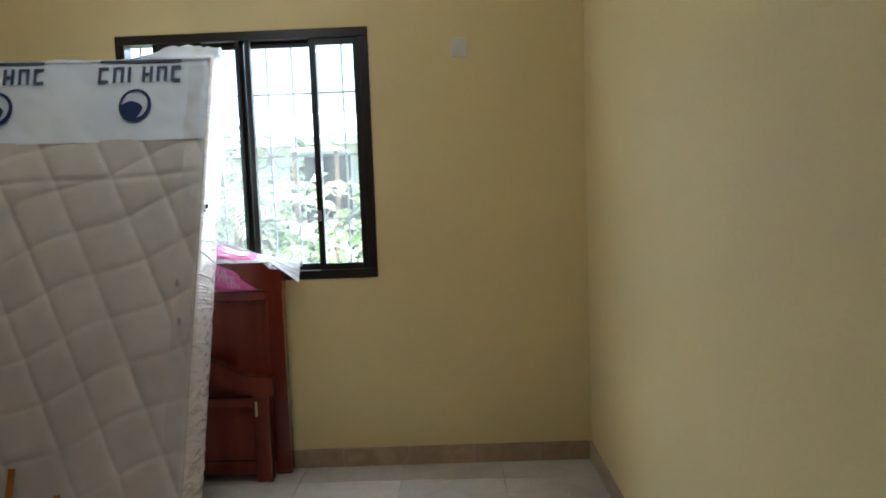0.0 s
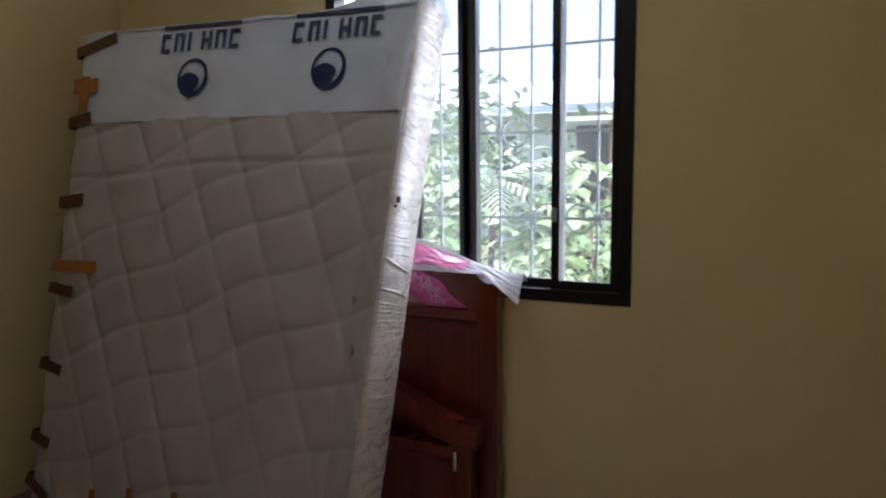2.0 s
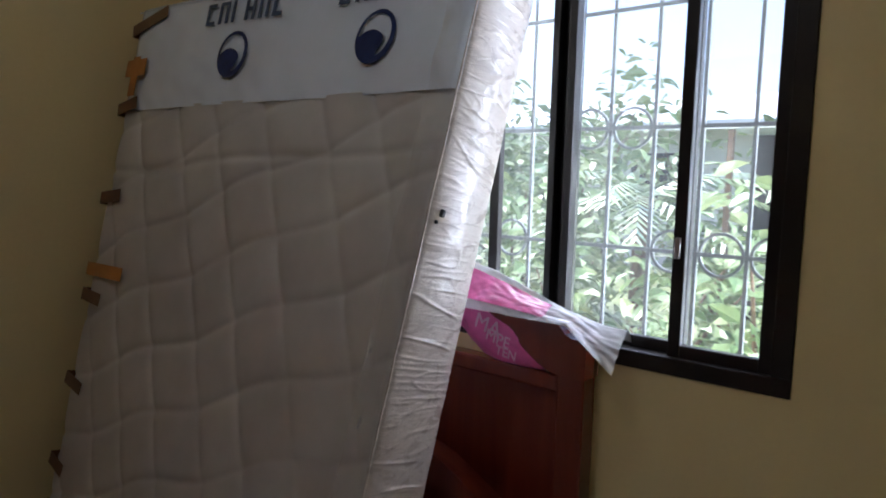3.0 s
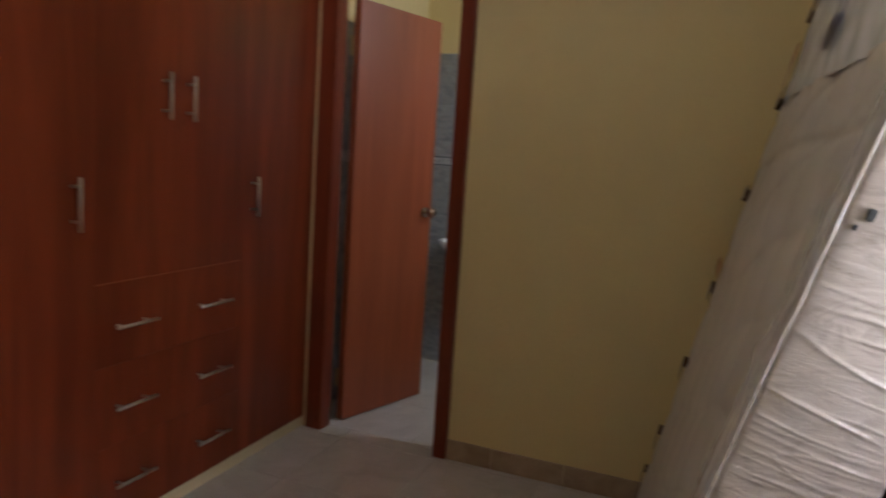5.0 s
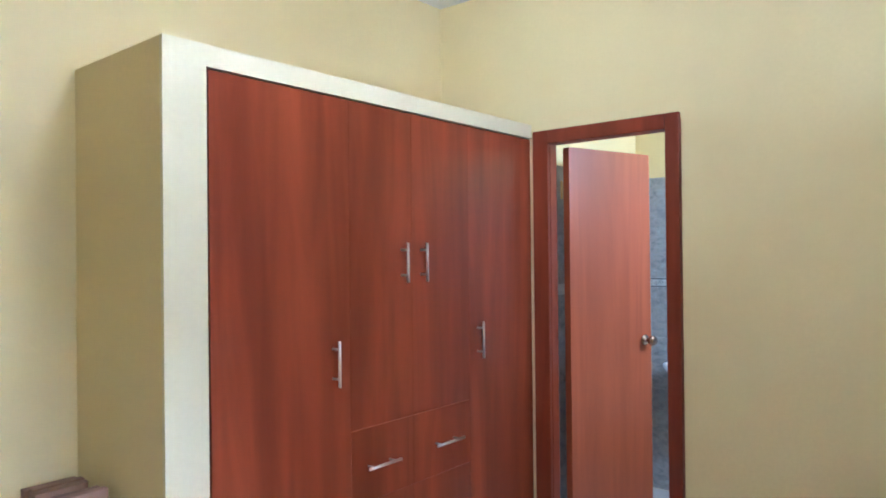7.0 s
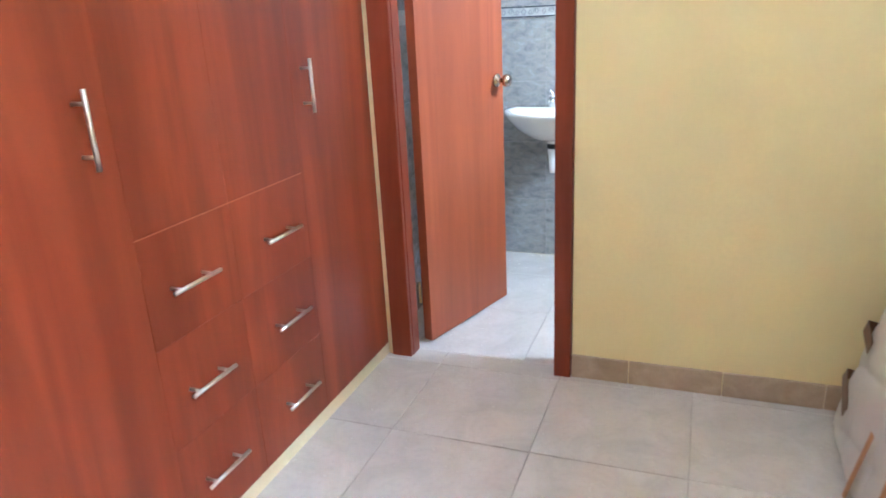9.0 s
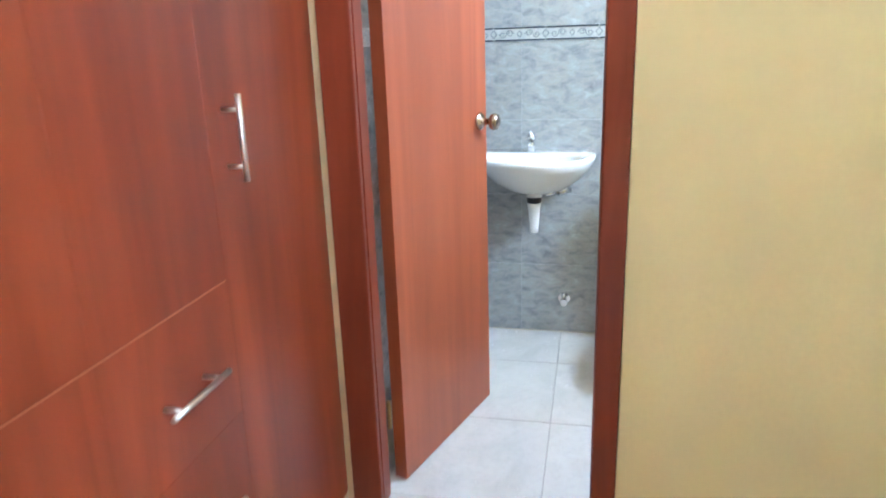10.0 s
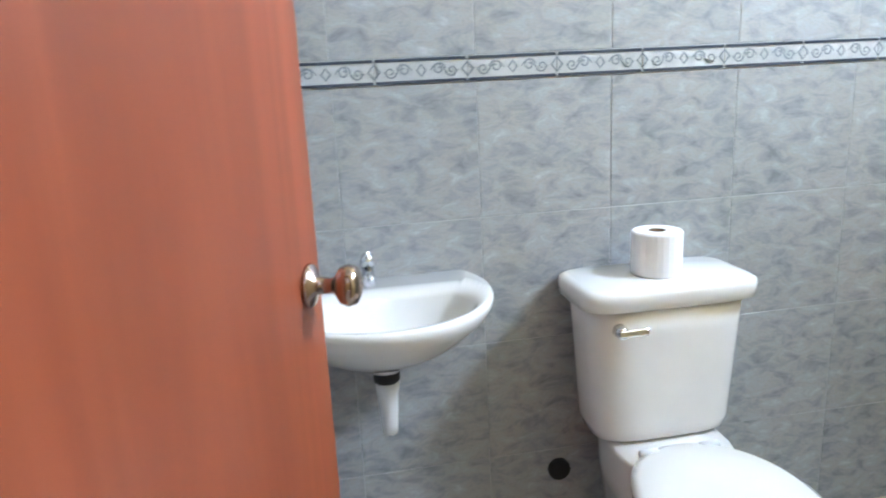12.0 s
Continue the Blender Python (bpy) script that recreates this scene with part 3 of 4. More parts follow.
def ruffle(u, w):
    x = ML * u
    a = math.pi * w
    n1 = 0.022 * noise.noise((x * 9, w * 4, 12)) + 0.014 * noise.noise((x * 27, w * 10, 16))
    return (x, MT * 0.5 - math.cos(a) * MT * 0.55, MH - 0.028 + (0.028 + n1) * math.sin(a))


mpart("top_film", sheet(140, 16, ruffle), M_label, mattress, "crumpled film along the top edge", True)


def edge_film(u, w):
    """Loose clear film bunched over the front edge of the end."""
    x, z = ML - 0.10 * (1 - u) + 0.012 * noise.noise((0, w * 16, 3)) * (1 - u), 0.30 + w * (MH - 0.36)
    f = 0.011 * noise.noise((u * 2.5 + w * 3, w * 9, 17)) + 0.008 * noise.noise((u * 6, w * 27, 23)) + 0.004 * noise.noise((u * 15, w * 55, 29))
    return (x, -0.014 - 0.006 * math.sin(u * math.pi) - abs(f) * min(1.0, u * 2.5), z)


mpart("edge_film", sheet(26, 260, edge_film), M_clear, mattress, "crinkled clear film along the front edge", True)
# dark print at the end
mpart("side_mark", boxes((ML + 0.006, ML + 0.0165, 0.016, 0.027, 1.276, 1.294), (ML + 0.004, ML + 0.013, 0.007, 0.013, 1.258, 1.267), bevel=0.003), M_rubber, mattress, "dark mark on the film")


def disc_mark(parent, x, z, r, name="printed_emblem"):
    """A ring with a filled swirl inside, printed on the film."""
    n, yy = 36, -0.012
    bm = bmesh.new()
    for k in range(n):
        a, b = k * math.tau / n, (k + 1) * math.tau / n
        ta, tb = 0.13 + 0.13 * (1 - math.cos(a - 2.2)) * 0.5, 0.13 + 0.13 * (1 - math.cos(b - 2.2)) * 0.5
        q = [(r * math.cos(a), r * math.sin(a)), (r * math.cos(b), r * math.sin(b)), (r * (1 - tb) * math.cos(b), r * (1 - tb) * math.sin(b)), (r * (1 - ta) * math.cos(a), r * (1 - ta) * math.sin(a))]
        bm.faces.new([bm.verts.new((x + p, yy, z + s)) for p, s in q])
    blob = [(-0.25 * r + 0.66 * r * math.cos(k * math.tau / n) * (1 + 0.15 * math.sin(3 * k * math.tau / n)), -0.30 * r + 0.58 * r * math.sin(k * math.tau / n)) for k in range(n)]
    bm.faces.new([bm.verts.new((x + p, yy, z + s)) for p, s in blob])
    mpart(name, bm, M_navy, parent, "navy printed round emblem")


lz = (1.728 - 0.043) / math.cos(radians(lean))
for x in (0.645, 1.262):
    disc_mark(mattress, x, lz, 0.074)
    # lettering that only shows as a row of strokes
    for k, kind in enumerate((3, 1, 0, 2, 1, 3)):
        x0, za, zb = x - 0.175 + k * 0.066, lz + 0.105, lz + 0.175
        bars_k = [(x0, x0 + 0.014, za, zb)]
        if kind in (1, 2):
            bars_k.append((x0 + 0.034, x0 + 0.048, za, zb))
        if kind in (1, 3):
            bars_k.append((x0 + 0.010, x0 + 0.044, zb - 0.012, zb))
        if kind == 3:
            bars_k.append((x0 + 0.010, x0 + 0.044, za, za + 0.012))
        if kind == 2:
            bars_k.append((x0 + 0.010, x0 + 0.032, lz + 0.134, lz + 0.146))
        mpart("printed_stroke", boxes(*[(p, q, -0.0135, -0.012, r, t) for p, q, r, t in bars_k]), M_print, mattress, "blue-grey printed stroke")
    mpart("printed_line", boxes((x - 0.17, x + 0.2, -0.0135, -0.012, lz + 0.195, lz + 0.205)), M_print, mattress, "faint printed line")
for z, w, up in ((1.86, 0.23, 12), (1.58, 0.13, 10), (1.27, 0.14, 6), (0.94, 0.14, -4), (0.655, 0.13, -9), (0.385, 0.11, -12), (0.225, 0.15, -24)):
    bm = boxes((-0.004, w, -0.018, -0.016, -0.021, 0.021), (-0.006, -0.004, -0.018, 0.06, -0.021, 0.021))
    bmesh.ops.rotate(bm, cent=(0, 0, 0), matrix=Matrix.Rotation(radians(-up), 3, "Y"), verts=bm.verts)
    bmesh.ops.translate(bm, vec=(0.0, 0, (z - 0.043) / math.cos(radians(lean))), verts=bm.verts)
    mpart("tape_strip", bm, M_tape, mattress, "brown packing tape strip")
for x0, x1, z0, z1 in ((0.0, 0.27, 0.985, 1.03), (0.05, 0.10, 1.62, 1.76), (0.005, 0.15, 1.69, 1.75)):
    mpart("tape_strip", boxes((x0, x1, -0.020, -0.019, z0, z1)), M_orange, mattress, "orange packing tape strip")
for x, z1, k in ((0.66, 0.24, -12), (0.83, 0.26, 4), (1.08, 0.16, -10), (1.16, 0.11, 14), (0.42, 0.2, -4)):
    bm = boxes((-0.016, 0.016, -0.020, -0.019, 0.0, z1))
    bmesh.ops.rotate(bm, cent=(0, 0, 0), matrix=Matrix.Rotation(radians(k), 3, "Y"), verts=bm.verts)
    bmesh.ops.translate(bm, vec=(x, 0, 0.01), verts=bm.verts)
    mpart("tape_strip", bm, M_orange, mattress, "orange packing tape strip")

# ---- bed ends stacked against the window wall ----


def bed_end(name, label, x0, x1, y0, y1, post, rail_z, crown, arch, thick_end, thick_mid, panel_z, tip):
    """A bed end: two posts, a framed panel and an arched top over an open gap."""
    bed = thing(name, label, name)
    pw = 0.075
    for a, b in ((x0, x0 + pw), (x1 - pw, x1)):
        part("post", boxes((a, b, y0, y1, 0, post), bevel=0.006), M_bed, bed)
    part("panel", boxes((x0 + pw, x1 - pw, y0 + 0.028, y1 - 0.012, panel_z, rail_z - 0.03)), M_bed, bed)
    part("rail", boxes((x0 + pw, x1 - pw, y0 + 0.004, y1 - 0.004, rail_z - 0.045, rail_z), bevel=0.006), M_bed, bed)
    part("lower_rail", boxes((x0 + pw, x1 - pw, y0 + 0.006, y1 - 0.006, panel_z - 0.06, panel_z), bevel=0.005), M_bed, bed)
    xc, half = (x0 + x1) / 2, (x1 - x0) / 2

    def ease(v):
        v = min(1.0, max(0.0, v))
        return v * v * (3 - 2 * v)

    top, low = [], []
    for k in range(81):
        s = -1 + k / 40
        x, e = xc + s * (half + tip), abs(s)
        if thick_mid < 0.05:
            z = crown + 0.065 * ease((0.95 - e) / 0.11) + (arch - crown - 0.065) * ease((0.7 - e) / 0.7)
            low.append((x, rail_z + (z - thick_mid - rail_z) * ease((0.915 - e) / 0.36) if e < 0.915 else min(rail_z + 0.001, z - 0.02)))
        else:
            z = crown + (arch - crown) * ease((0.92 - e) / 0.5)
            low.append((x, z - thick_end))
        top.append((x, z))
    part("arched_top", outline_slab(top, low, y0 - 0.004, y1 + 0.002), M_bed, bed)
    return bed


headboard = bed_end("headboard", "cherry-stained wooden headboard with an arched top, against the wall", 0.32, 1.868, 2.24, 2.305, 0.95, 0.885, 0.985, 1.10, 0.10, 0.022, 0.12, 0.004)
footboard = bed_end("footboard", "low cherry-stained wooden bed footboard with an arched top", 0.38, 1.80, 2.15, 2.215, 0.42, 0.40, 0.495, 0.625, 0.085, 0.085, 0.10, 0.026)
part("bed_bracket", boxes((1.737, 1.748, 2.144, 2.150, 0.315, 0.385), bevel=0.002), M_hinge, footboard, "pale metal bed bracket")

bm = loft([[(1.385 + w * math.cos(k * math.tau / 14), 2.2725 + 0.018 * math.sin(k * math.tau / 14), z) for k in range(14)]
           for w, z in ((0.034, 0.884), (0.026, 0.90), (0.013, 0.93), (0.011, 0.955), (0.02, 0.985), (0.036, 1.01), (0.046, 1.03))])
part("carved_splat", bm, M_bed, headboard, "turned splat under the arched top", True)

# ---- plastic bags on the headboard ----
HB_C, HB_H = 1.094, 0.774


def arch_z(x):
    e = abs((x - HB_C) / (HB_H + 0.004))
    v = min(1.0, max(0.0, (0.95 - e) / 0.11))
    return 0.985 + 0.065 * v * v * (3 - 2 * v) + 0.03 * max(0.0, 0.7 - e)


def drape(u, w):
    """From the front hem over a lumpy ridge to the back; the end hangs over the corner."""
    x = 1.34 + 0.62 * u
    t = min(1.0, max(0.0, (x - 1.40) / 0.56))
    top, hem = 1.15 - 0.13 * t * t * (3 - 2 * t), 1.022 - 0.10 * max(0.0, (x - 1.83) / 0.13)
    f = min(1.0, w / 0.62)
    y = 2.205 + 0.068 * f + 0.03 * max(0.0, (w - 0.62) / 0.38)
    z = hem + (top - hem) * f ** 0.85 - 0.035 * max(0.0, (w - 0.62) / 0.38) ** 2
    n = 0.016 * abs(noise.noise((x * 7 + w, w * 2.0 - x * 3, 2))) + 0.009 * abs(noise.noise((x * 15 + w * 3, w * 4, 8))) + 0.004 * abs(noise.noise((x * 29 - w * 6, w * 9, 4)))
    return (x, y - 0.9 * n * (1 - 0.5 * f), z + 0.6 * n)


bag = thing("plastic_bag", "crumpled white plastic bag draped over the headboard", "bag")
part("sheet", sheet(110, 44, drape), M_white_bag, bag, smooth=True)


def patch(u, w):
    x, y, z = drape(0.22 + 0.46 * u - 0.04 * w * (1 - u), 0.10 + 0.42 * w)
    return (x, y - 0.003, z + 0.002)


part("pink_print", sheet(62, 24, patch), M_pink, bag, "bright pink printed patch", True)


def pillow(u, w):
    a, b = u * math.tau, (w - 0.5) * math.pi
    s = 1 + 0.14 * noise.noise((3 * math.cos(a), 3 * math.sin(a), 3 * b))
    return (1.60 + 0.15 * math.cos(a) * math.cos(b) * s, 2.260 + 0.03 * math.sin(b) * s, max(0.887, 0.958 + 0.078 * math.sin(a) * math.cos(b) * s - 0.05 * math.cos(a) * math.cos(b)))


pink = thing("pink_bag", "bright pink plastic package stuffed in the headboard gap", "package")
part("wrapping", sheet(40, 20, pillow), M_pink, pink, smooth=True)


def letters(words, size, m, mat, parent, name="lettering"):
    cu = bpy.data.curves.new(name, "FONT")
    cu.body, cu.size, cu.extrude = words, size, 0.0006
    tmp = bpy.data.objects.new(name, cu)
    scene.collection.objects.link(tmp)
    me = bpy.data.meshes.new_from_object(tmp.evaluated_get(bpy.context.evaluated_depsgraph_get()))
    bpy.data.objects.remove(tmp)
    me.materials.append(mat)
    ob = new(name, me)
    ob.parent = parent
    ob.matrix_local = m
    return ob


for words, size, x, z, tilt in (("MA", 0.062, 1.535, 0.975, -16), ("MPE", 0.045, 1.575, 0.945, -12), ("TEN", 0.036, 1.61, 0.91, -8)):
    letters(words, size, pose(x, 2.224, z, 90, 0, 0) @ Matrix.Rotation(radians(tilt), 4, "Z"), M_pink_pale, pink)

# wall switch plate high on the window wall
plate = thing("wall_plate", "pale blank plate on the yellow wall", "wall plate")
part("plate", boxes((2.70, 2.775, YN - 0.008, YN, 1.935, 2.025), bevel=0.003), M_switch, plate)

# ---- bathroom fixtures ----
SY = 0.43


def half_oval(cy, half, depth, z, inset=0.0, n=40, x0=BW + 0.002):
    """A wash basin's outline: an oval cut flat at the wall."""
    ring, a0 = [], 0.67 * math.pi
    rx = (depth - inset) / (1 - math.cos(a0))
    for k in range(n):
        a = a0 * (2 * k / (n - 1) - 1)
        ring.append((max(x0, x0 + depth - inset - rx + rx * math.cos(a)), cy + (half - inset) * math.sin(a), z))
    return ring


basin = thing("wash_basin", "white ceramic wall-hung wash basin without pedestal", "wash basin")


def oval(cx, cy, rx, ry, z, n=40):
    return [(cx + rx * math.cos(k * math.tau / n), cy + ry * math.sin(k * math.tau / n), z) for k in range(n)]


RZ = 0.838
outer = [half_oval(SY, 0.10, 0.17, 0.672), half_oval(SY, 0.135, 0.22, 0.69), half_oval(SY, 0.19, 0.30, 0.735), half_oval(SY, 0.232, 0.37, 0.79), half_oval(SY, 0.246, 0.395, 0.82), half_oval(SY, 0.246, 0.395, RZ - 0.006),
         half_oval(SY, 0.242, 0.39, RZ)]
bm = loft(outer, cap=False)
n = len(outer[0])
ring_out = [v for v in bm.verts if abs(v.co.z - RZ) < 1e-6]
ring_out.sort(key=lambda v: math.atan2(v.co.x - (BW + 0.15), v.co.y - SY))
inner_pts = [(BW + 0.235, SY, 0.14, 0.195, RZ), (BW + 0.235, SY, 0.132, 0.187, RZ - 0.012), (BW + 0.23, SY, 0.11, 0.16, RZ - 0.07), (BW + 0.225, SY, 0.05, 0.07, RZ - 0.115)]
rings = [[bm.verts.new((cx + rx * math.cos(a), cy + ry * math.sin(a), z)) for a in [math.atan2(v.co.x - (BW + 0.15), v.co.y - SY) for v in ring_out] for a in [math.pi / 2 - a]] for cx, cy, rx, ry, z in inner_pts]
prev = ring_out
for r in rings:
    for k in range(n):
        bm.faces.new((prev[k], prev[(k + 1) % n], r[(k + 1) % n], r[k]))
    prev = r
bm.faces.new(prev)
low = [v for v in bm.verts if abs(v.co.z - 0.672) < 1e-6]
low.sort(key=lambda v: math.atan2(v.co.x - (BW + 0.08), v.co.y - SY))
bm.faces.new(low)
part("bowl", bm, M_ceramic, basin, smooth=True)
tap = part("tap", rods(((BW + 0.07, SY - 0.02, RZ), (BW + 0.07, SY - 0.02, RZ + 0.05), 0.016, 0.013), ((BW + 0.07, SY - 0.02, RZ + 0.042), (BW + 0.15, SY - 0.02, RZ + 0.035), 0.009, 0.007)), M_chrome, basin, "chrome tap", True)
part("tap_handle", rods(((BW + 0.07, SY - 0.02, RZ + 0.05), (BW + 0.07, SY - 0.02, RZ + 0.075), 0.018, 0.014), ((BW + 0.055, SY - 0.02, RZ + 0.072), (BW + 0.10, SY - 0.02, RZ + 0.085), 0.006)), M_chrome, basin, "chrome tap handle", True)
tx = -1.20
part("tailpiece", lathe([(0.034, 0.66), (0.034, 0.69), (0.03, 0.70)], 20, (tx, SY, 0)), M_ceramic, basin, smooth=True)
part("drain_nut", lathe([(0.026, 0.632), (0.03, 0.636), (0.03, 0.655), (0.026, 0.66)], 16, (tx, SY, 0)), M_rubber, basin, "black drain nut", True)
part("drain_pipe", lathe([(0.012, 0.505), (0.017, 0.505), (0.019, 0.53), (0.024, 0.60), (0.027, 0.615), (0.027, 0.632)], 16, (tx, SY, 0)), M_pvc, basin, "open-ended white drain pipe", True)
part("supply_hose", rods(((tx + 0.02, SY + 0.05, 0.675), (tx - 0.02, SY + 0.10, 0.672), 0.009), ((tx - 0.02, SY + 0.10, 0.672), (tx - 0.05, SY + 0.145, 0.68), 0.013)), M_chrome, basin, "short chrome supply stub", True)

valve = thing("water_valve", "chrome angle valve on the tiled wall", "valve")
part("flange", rods(((BW, 0.556, 0.165), (BW + 0.008, 0.556, 0.165), 0.026)), M_chrome, valve, smooth=False)
part("body", rods(((BW, 0.556, 0.165), (BW + 0.05, 0.556, 0.165), 0.011), ((BW + 0.04, 0.556, 0.165), (BW + 0.04, 0.556, 0.20), 0.009)), M_chrome, valve, smooth=True)
part("knob", rods(((BW + 0.05, 0.556, 0.165), (BW + 0.068, 0.556, 0.165), 0.016)), M_chrome, valve)
outlet = thing("pipe_outlet", "open black pipe outlet in the tiled wall", "pipe outlet")
part("pipe", rods(((BW - 0.01, 0.88, 0.262), (BW + 0.012, 0.88, 0.262), 0.03, 0.03)), M_rubber, outlet)

# toilet
toilet = thing("toilet", "white ceramic close-coupled toilet with its lid down", "toilet")
TY = 1.085


def rounded(cx, cy, hx, hy, z, p=4.0, n=48):
    ring = []
    for k in range(n):
        a = k * math.tau / n
        c, s = math.cos(a), math.sin(a)
        ring.append((cx + hx * math.copysign(abs(c) ** (2 / p), c), cy + hy * math.copysign(abs(s) ** (2 / p), s), z))
    return ring


tcx = BW + 0.115
part("tank", loft([rounded(tcx, TY, 0.078, 0.150, 0.425), rounded(tcx, TY, 0.090, 0.168, 0.435), rounded(tcx, TY, 0.095, 0.176, 0.46), rounded(tcx, TY, 0.104, 0.192, 0.70), rounded(tcx, TY, 0.106, 0.196, 0.762)]), M_ceramic, toilet, smooth=True)
part("tank_lid", loft([rounded(tcx, TY, 0.108, 0.198, 0.762, 6), rounded(tcx, TY, 0.118, 0.214, 0.768, 6), rounded(tcx, TY, 0.120, 0.217, 0.797, 6), rounded(tcx, TY, 0.117, 0.214, 0.810, 6), rounded(tcx, TY, 0.105, 0.202, 0.8155, 6)]), M_ceramic, toilet, smooth=True)
lev = part("flush_lever", rods(((tcx + 0.10, TY - 0.135, 0.722), (tcx + 0.128, TY - 0.135, 0.722), 0.016, 0.013)), M_chrome, toilet, "chrome flush lever", True)
part("lever_arm", boxes((tcx + 0.118, tcx + 0.130, TY - 0.147, TY - 0.075, 0.711, 0.730), bevel=0.0055, seg=3), M_chrome, lev)
bx = BW + 0.48


def egg(cx, hx, hy, z, n=48):
    ring = []
    for k in range(n):
        a = k * math.tau / n
        c, s = math.cos(a), math.sin(a)
        ring.append((cx + hx * c, TY + hy * s * (1.0 - 0.10 * c), z))
    return ring


part("bowl", loft([egg(bx - 0.06, 0.20, 0.105, 0.0), egg(bx - 0.06, 0.19, 0.10, 0.05), egg(bx - 0.05, 0.18, 0.095, 0.18), egg(bx - 0.02, 0.21, 0.13, 0.28), egg(bx, 0.245, 0.175, 0.36), egg(bx, 0.25, 0.182, 0.385)]), M_ceramic, toilet, smooth=True)
part("platform", loft([rounded(BW + 0.16, TY, 0.13, 0.12, 0.20, 3), rounded(BW + 0.17, TY, 0.15, 0.135, 0.33, 3), rounded(BW + 0.18, TY, 0.165, 0.14, 0.41, 3), rounded(BW + 0.18, TY, 0.16, 0.135, 0.422, 3)]), M_ceramic, toilet, smooth=True)
part("seat", loft([egg(bx, 0.245, 0.175, 0.386), egg(bx, 0.252, 0.180, 0.392), egg(bx, 0.252, 0.180, 0.402), egg(bx, 0.245, 0.174, 0.406)]), M_ceramic, toilet, smooth=True)
part("lid", loft([egg(bx, 0.248, 0.178, 0.407), egg(bx, 0.255, 0.184, 0.413), egg(bx, 0.255, 0.184, 0.424), egg(bx, 0.235, 0.166, 0.434), egg(bx, 0.12, 0.09, 0.437)]), M_ceramic, toilet, smooth=True)
for yy in (-0.075, 0.075):
    part("seat_hinge", rods(((bx - 0.225, TY + yy - 0.022, 0.428), (bx - 0.225, TY + yy + 0.022, 0.428), 0.010)), M_pvc, toilet, "white plastic seat hinge", True)

roll = thing("toilet_roll", "white toilet paper roll standing on the tank lid", "toilet roll")
ry = 1.088
part("paper", loft([[(tcx + r * math.cos(k * math.tau / 28), ry + r * math.sin(k * math.tau / 28), z) for k in range(28)] for r, z in ((0.021, 0.818), (0.056, 0.8165), (0.059, 0.82), (0.059, 0.916), (0.056, 0.92), (0.021, 0.92), (0.021, 0.818))], cap=False), M_paper, roll, smooth=False)
part("core", loft([[(tcx + r * math.cos(k * math.tau / 20), ry + r * math.sin(k * math.tau / 20), z) for k in range(20)] for r, z in ((0.0205, 0.817), (0.0205, 0.919), (0.0185, 0.919), (0.0185, 0.817))], cap=False), M_card, roll, "brown card core")

# ---- outside the window ----
ground = structure("ground", boxes((-400, 400, -400, 600, -0.5, -0.25)), M_soil, "overgrown grassy ground behind the house", "ground")
outer_sill = structure("outer_sill", boxes((WX0 - 0.05, WX1 + 0.05, YN + 0.151, YN + 0.22, WZ0 - 0.05, WZ0 - 0.004)), M_outer, "rendered outer window sill", "sill")


def leaf_mesh(bm, at, size, rngs, shape=(0.5, 1.0)):
    """One folded leaf of six points."""
    turn = Euler((rngs.uniform(-0.9, 0.9), rngs.uniform(-0.9, 0.9), rngs.uniform(0, 6.28))).to_matrix()
    w, l = size * shape[0], size * shape[1]
    pts = [(0, 0, 0), (w * 0.5, l * 0.35, 0.12 * w), (w * 0.28, l * 0.75, 0.05 * w), (0, l, -0.12 * l), (-w * 0.28, l * 0.75, 0.05 * w), (-w * 0.5, l * 0.35, 0.12 * w)]
    v = [bm.verts.new(Vector(at) + turn @ Vector(p)) for p in pts]
    mid = bm.verts.new(Vector(at) + turn @ Vector((0, l * 0.5, -0.06 * w)))
    for k in range(6):
        bm.faces.new((v[k], v[(k + 1) % 6], mid))


def bush(x, y, h, r, leaves, size, seed, label):
    g = random.Random(seed)
    ob = thing("bush", label, "bush", pose(x, y, -0.25), "bushes outside the window")
    bm = bmesh.new()
    tips = []
    for k in range(9):
        a, s = g.uniform(0, 6.28), g.uniform(0.25, 1)
        tip = Vector((math.cos(a) * r * s, math.sin(a) * r * s, h * g.uniform(0.55, 1.0)))
        mid = Vector((tip.x * 0.4, tip.y * 0.4, tip.z * 0.55))
        rod(bm, (0, 0, 0), mid, 0.025, 0.015, 6)
        rod(bm, mid, tip, 0.015, 0.004, 6)
        tips += [tip, mid.lerp(tip, 0.6), mid]
    part("stems", bm, M_bark, ob)
    bm = bmesh.new()
    for k in range(leaves):
        t = g.choice(tips)
        at = t + Vector((g.gauss(0, 0.16 * r), g.gauss(0, 0.16 * r), g.gauss(0, 0.11 * h)))
        leaf_mesh(bm, at, size * g.uniform(0.6, 1.3), g)
    part("foliage", bm, M_leaf, ob)


bush(2.0, 3.45, 1.45, 0.55, 900, 0.12, 1, "broad-leaved green shrub close to the window")
bush(1.15, 3.7, 1.5, 0.7, 1100, 0.12, 2, "broad-leaved green shrub close to the window")
bush(0.2, 4.4, 1.7, 0.8, 1100, 0.13, 3, "leafy green shrub in the yard")
bush(-0.7, 6.4, 2.3, 1.2, 1300, 0.17, 5, "tall leafy shrub in the yard")
bush(1.0, 6.2, 1.9, 1.0, 1200, 0.15, 7, "leafy green shrub in the yard")
bush(-2.2, 8.0, 2.6, 1.4, 1200, 0.2, 9, "tall leafy shrub in the yard")
bush(2.6, 6.2, 1.8, 1.0, 1000, 0.15, 11, "leafy green shrub in the yard")

